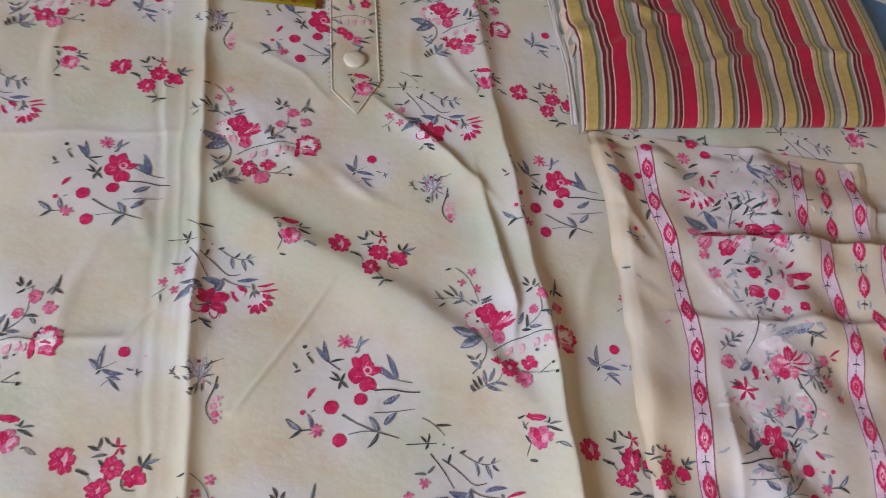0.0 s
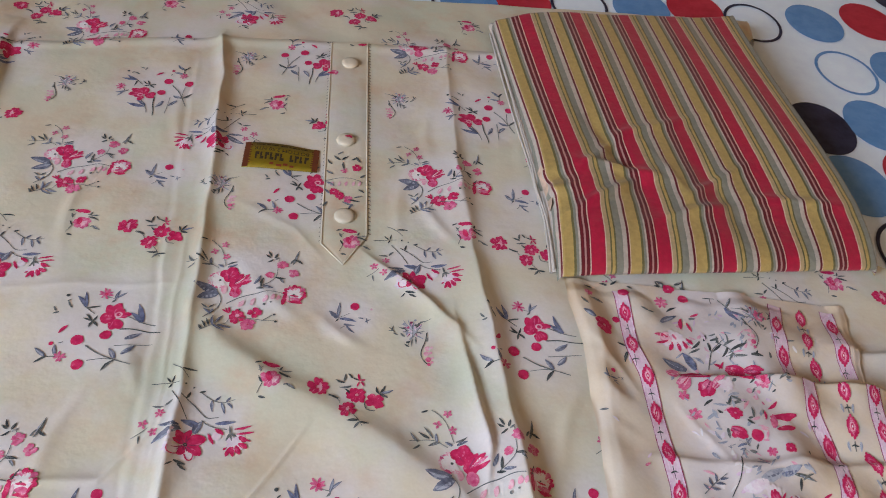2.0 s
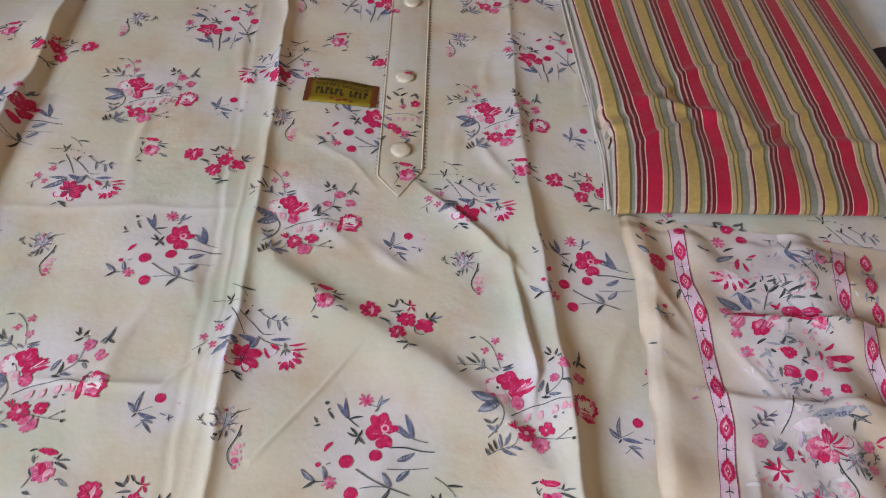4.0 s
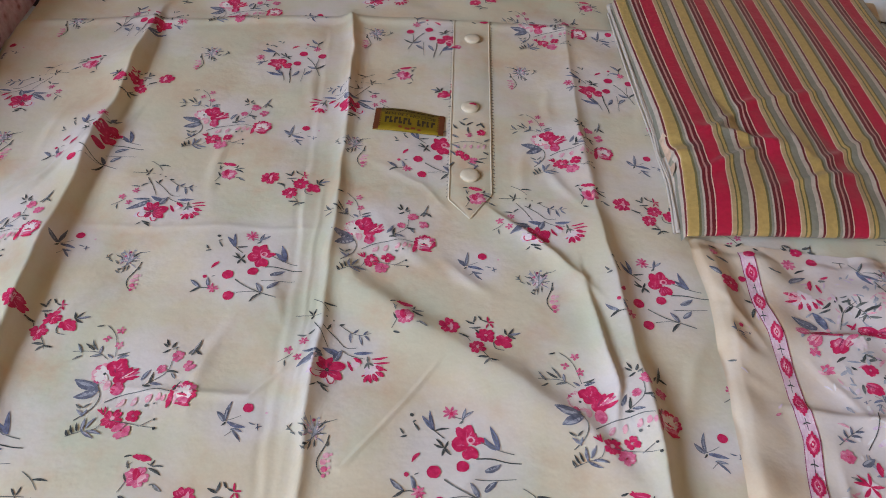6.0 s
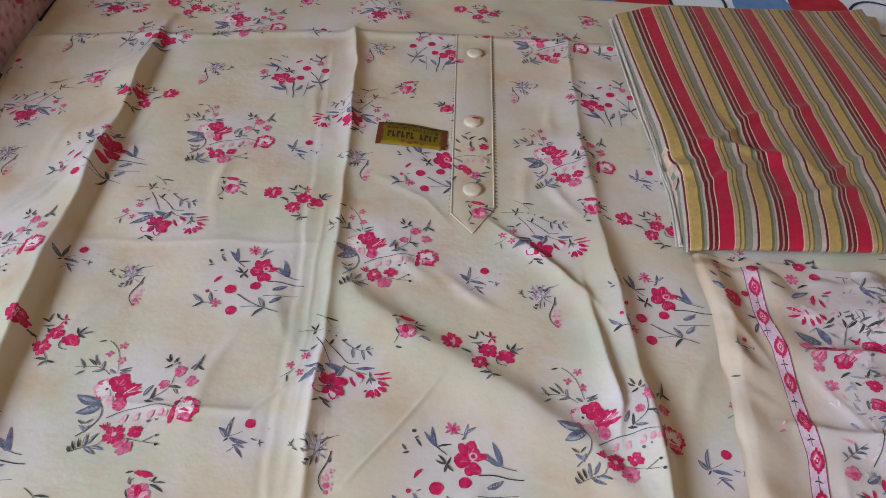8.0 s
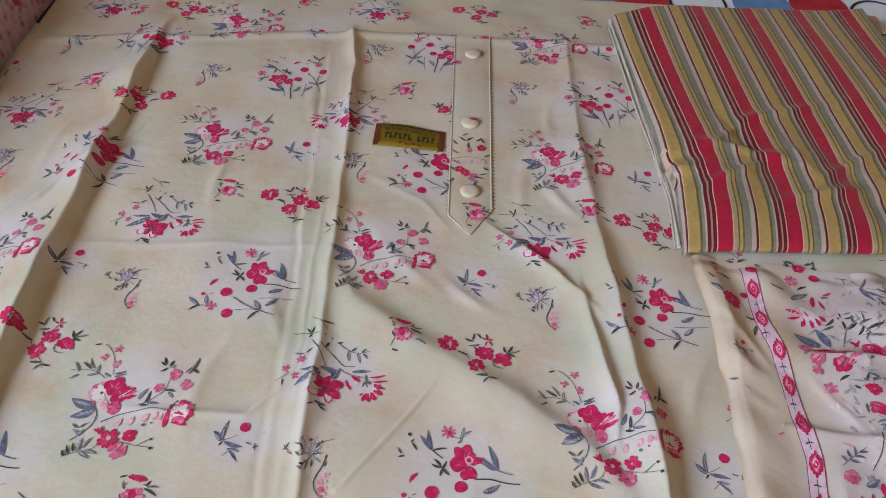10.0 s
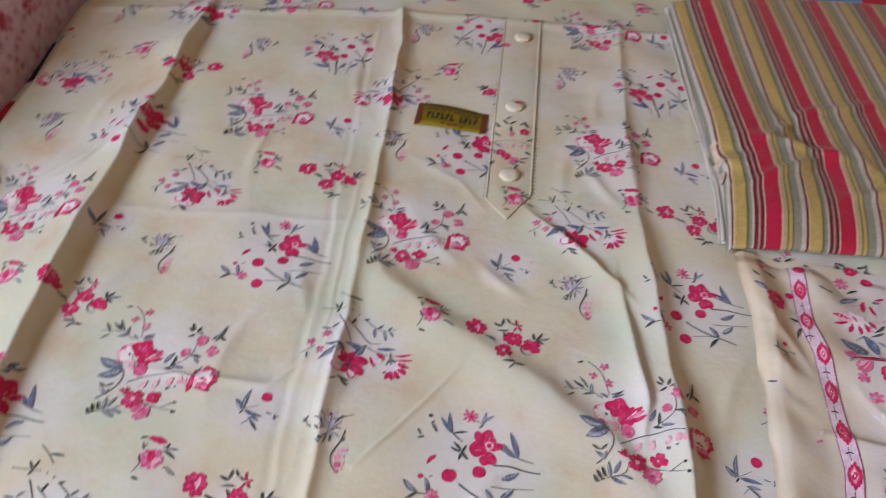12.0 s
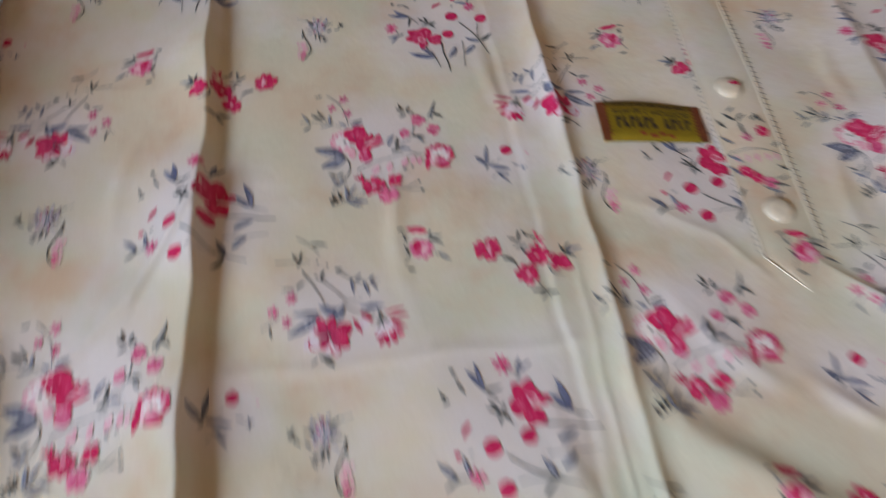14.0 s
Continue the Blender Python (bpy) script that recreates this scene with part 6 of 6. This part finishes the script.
def build_dupatta():
    dup = tagged(new("dupatta"), "thin cream dupatta with pink medallion borders, crumpled across the kurta", "dupatta")
    nx, ny = 170, 230
    S, Y = np.meshgrid(np.linspace(0, 1, nx), np.linspace(0.06, 0.4215, ny))
    X = dup_left(Y) + S * (dup_right(Y) - dup_left(Y))
    Y = Y + 0.06 * (X - 0.2) * step((Y - 0.35) / 0.07)
    Z = dup_z(X, Y)
    body = mesh_object("sheet", np.column_stack([X.ravel(), Y.ravel(), Z.ravel()]), grid_faces(nx, ny), M_DUPATTA, dup)
    wash = 0.75 * np.exp(-((X - 0.205) / 0.042) ** 2) + 0.25 * np.exp(-((X - 0.28) / 0.02) ** 2)
    float_attribute(body, "wash", wash)

    def band(line, outlined, start, pitch, seed):
        """A printed border: medallions on a lilac ground between fine lines."""
        pts = np.array(line)
        seg = np.hypot(*np.diff(pts, axis=0).T)
        cum = np.concatenate([[0], np.cumsum(seg)])
        at = lambda q: np.array((np.interp(q, cum, pts[:, 0]), np.interp(q, cum, pts[:, 1])))
        o = at(0)
        mm = lambda p: tuple((np.array(p) - o) * 1000)
        p = Print(tuple(o), dup_z, 0.0, False, False, 1.0, seed, 0.0006)
        m = int(cum[-1] / 0.004) + 1
        run = [at(cum[-1] * i / m) for i in range(m + 1)]
        if outlined:
            p.stem(8.8, "v", *[mm(q) for q in run])
            p.stem(7.4, "o", *[mm(q) for q in run])
        side = []
        for i, q in enumerate(run):
            t = run[min(i + 1, m)] - run[max(i - 1, 0)]
            t = t / np.hypot(*t)
            side.append(np.array((-t[1], t[0])))
        if outlined:
            for sg in (-1, 1):
                p.stem(0.55, "u", *[mm(q + sg * 0.0045 * n) for q, n in zip(run, side)])
        q = start
        while q < cum[-1] - 0.003:
            c, c2 = at(q), at(q + 0.001)
            t = (c2 - c) / np.hypot(*(c2 - c))
            n = np.array((-t[1], t[0]))
            L = 0.0084
            for outline, col in (((8.4, 0.5), (6.4, 1.0), (6.2, 2.3), (4.6, 2.6), (4.2, 3.7), (2.0, 4.0), (0.0, 4.5)), "r"), (((5.6, 0.3), (3.4, 1.7), (1.6, 2.5), (0.0, 2.7)), "m"), \
                    (((4.6, 0.2), (2.6, 1.3), (1.2, 1.9), (0.0, 2.1)), "k"), (((2.2, 0.3), (1.0, 1.0), (0.0, 1.1)), "r"), (((0.9, 0.2), (0.0, 0.5)), "w"):
                ring = [(a, b) for a, b in outline] + [(-a, b) for a, b in outline[-2::-1]] + [(-a, -b) for a, b in outline] + [(a, -b) for a, b in outline[-2::-1]]
                m2 = len(ring)
                full = [t * a * 0.001 * p.rnd.uniform(0.94, 1.04) + n * b * 0.00082 for a, b in ring]
                poly = [mm(c)] + [mm(c + 0.5 * v) for v in full] + [mm(c + v) for v in full]
                p.add(poly, [(0, 1 + i, 1 + (i + 1) % m2) for i in range(m2)] + [(1 + i, 1 + m2 + i, 1 + m2 + (i + 1) % m2, 1 + (i + 1) % m2) for i in range(m2)], col)
                p.up[-len(poly):] = [h + 0.0005 for h in p.up[-len(poly):]]
            k = mm(c + t * pitch * 0.5)
            p.stem(0.5, "d", mm(c + t * (L + 0.0005)), mm(c + t * (pitch - L - 0.0005)))
            p.petal(*mm(c + t * (pitch * 0.5 - 0.001)), *mm(c + t * pitch * 0.5 + n * 0.0022), 1.2, "d")
            p.petal(*mm(c + t * (pitch * 0.5 - 0.001)), *mm(c + t * pitch * 0.5 - n * 0.0022), 1.2, "d")
            for sg in (-1, 1):
                p.petal(*mm(c + t * (pitch * 0.5 - 0.003) + n * sg * 0.0036), *mm(c + t * (pitch * 0.5 + 0.003) + n * sg * 0.0030), 2.0, "v" if outlined else "s")
            q += pitch
        return p.finish("printed_border", dup, "lilac border with crimson medallions")

    band([(0.136, 0.410), (0.140, 0.387), (0.143, 0.361), (0.151, 0.340), (0.155, 0.312), (0.160, 0.288), (0.164, 0.265), (0.1635, 0.237), (0.163, 0.213), (0.165, 0.190), (0.169, 0.150), (0.172, 0.10)], True, 0.020, 0.0262, 21)
    band([(0.248, 0.418), (0.243, 0.394), (0.244, 0.369), (0.247, 0.358)], True, 0.022, 0.0262, 22)
    band([(0.253, 0.350), (0.253, 0.327), (0.261, 0.307), (0.264, 0.282), (0.263, 0.255), (0.264, 0.228), (0.267, 0.209), (0.270, 0.15)], True, 0.018, 0.0262, 23)
    band([(0.266, 0.419), (0.263, 0.386), (0.266, 0.361)], False, 0.010, 0.022, 24)
    band([(0.275, 0.352), (0.276, 0.321), (0.285, 0.297), (0.287, 0.25), (0.288, 0.18)], False, 0.006, 0.024, 25)
    band([(0.286, 0.420), (0.285, 0.376), (0.288, 0.361)], True, 0.016, 0.0262, 26)
    band([(0.2945, 0.352), (0.2935, 0.333), (0.296, 0.30), (0.297, 0.22)], True, 0.006, 0.0262, 27)
    # faint lilac and slate touches behind the garlands
    p = Print((0.205, 0.30), dup_z, 0.0, False, False, 1.0, 90, 0.0002)
    for _ in range(240):
        x, y = p.rnd.gauss(0, 16), p.rnd.uniform(-110, 100)
        a, q = p.rnd.uniform(0, 6.28), p.rnd.uniform(3, 8)
        p.petal(x, y, x + q * math.cos(a), y + q * math.sin(a), p.rnd.uniform(1.2, 3.2), p.rnd.choice("lvsswksgks"), False)
    p.finish("faint_spray", dup)
    for n, (draw, name) in enumerate(((print_garland, "garland"), (print_garland_lower, "garland"))):
        p = Print((0.1820, 0.3180), dup_z, 0.0, False, False, 1.0, 300 + n, 0.0004, 1.3)
        draw(p)
        p.finish("printed_" + name, dup)
    for n, (draw, name, x, y, mirror, turn, scale) in enumerate((
            (print_loose_spray, "loose_spray", 0.213, 0.207, True, 0.2, 0.9), (print_triple, "triple", 0.139, 0.190, False, 0.2, 0.8),
            (print_bouquet, "bouquet", 0.215, 0.140, False, 0.2, 1.0), (print_dot_sprig, "dot_sprig", 0.203, 0.300, True, 0.2, 0.6),
            (print_fern, "fern", 0.226, 0.392, True, 0.2, 1.0), (print_bud, "bud", 0.222, 0.345, True, 0.4, 0.7),
            (print_fern, "fern", 0.232, 0.250, True, 0.2, 1.1), (print_dot_sprig, "dot_sprig", 0.128, 0.335, False, 0.4, 0.5))):
        p = Print((x, y), dup_z, turn, mirror, False, scale, 320 + n, 0.0004)
        draw(p)
        p.finish("printed_" + name, dup)
    return dup


# ---- mauve cloth at the far side of the bed ----
def build_mauve():
    nx, ny = 90, 110
    th = tagged(new("mauve_cloth_bundle"), "crumpled mauve embroidered net cloth heaped on the sheet", "fabric")
    S, T = np.meshgrid(np.linspace(0, 1, nx), np.linspace(0, 1, ny))
    Y = 0.10 + 0.93 * T
    right = np.interp(Y, [0.10, 0.30, 0.374, 0.425, 0.455, 0.54, 0.626, 1.03], [-0.488, -0.490, -0.495, -0.503, -0.509, -0.535, -0.554, -0.63])
    X = right - 0.34 * (1 - S)
    d = np.minimum(np.minimum(S, 1 - S) * 0.34, np.minimum(T, 1 - T) * 0.93)
    Z = BED + 0.13 * np.sqrt(np.clip(1 - (1 - np.clip(d / 0.09, 0, 1)) ** 2, 0, 1)) + 0.001
    Z = Z + step(d / 0.02) * (0.006 * np.sin(70 * X + 25 * Y) + 0.005 * np.sin(48 * Y - 60 * X + 1) + 0.003 * np.sin(160 * X + 90 * Y))
    mesh_object("net_cloth", np.column_stack([X.ravel(), Y.ravel(), Z.ravel()]), grid_faces(nx, ny), M_PINK, th)
    # pale ribbed border sewn on along the edge
    k = (S > 0.80) & (S < 0.965)
    cols = int(k[0].sum())
    lift = 0.0022 + 0.0008 * np.sin(S * 340)
    mesh_object("ribbed_border", np.column_stack([X[k], Y[k], (Z + lift)[k]]), grid_faces(cols, ny), M_RIB, th, "pale pink ribbed border sewn along the edge")


build_room()
build_bed()
build_kurta()
build_tag()
build_striped()
build_dupatta()
build_mauve()
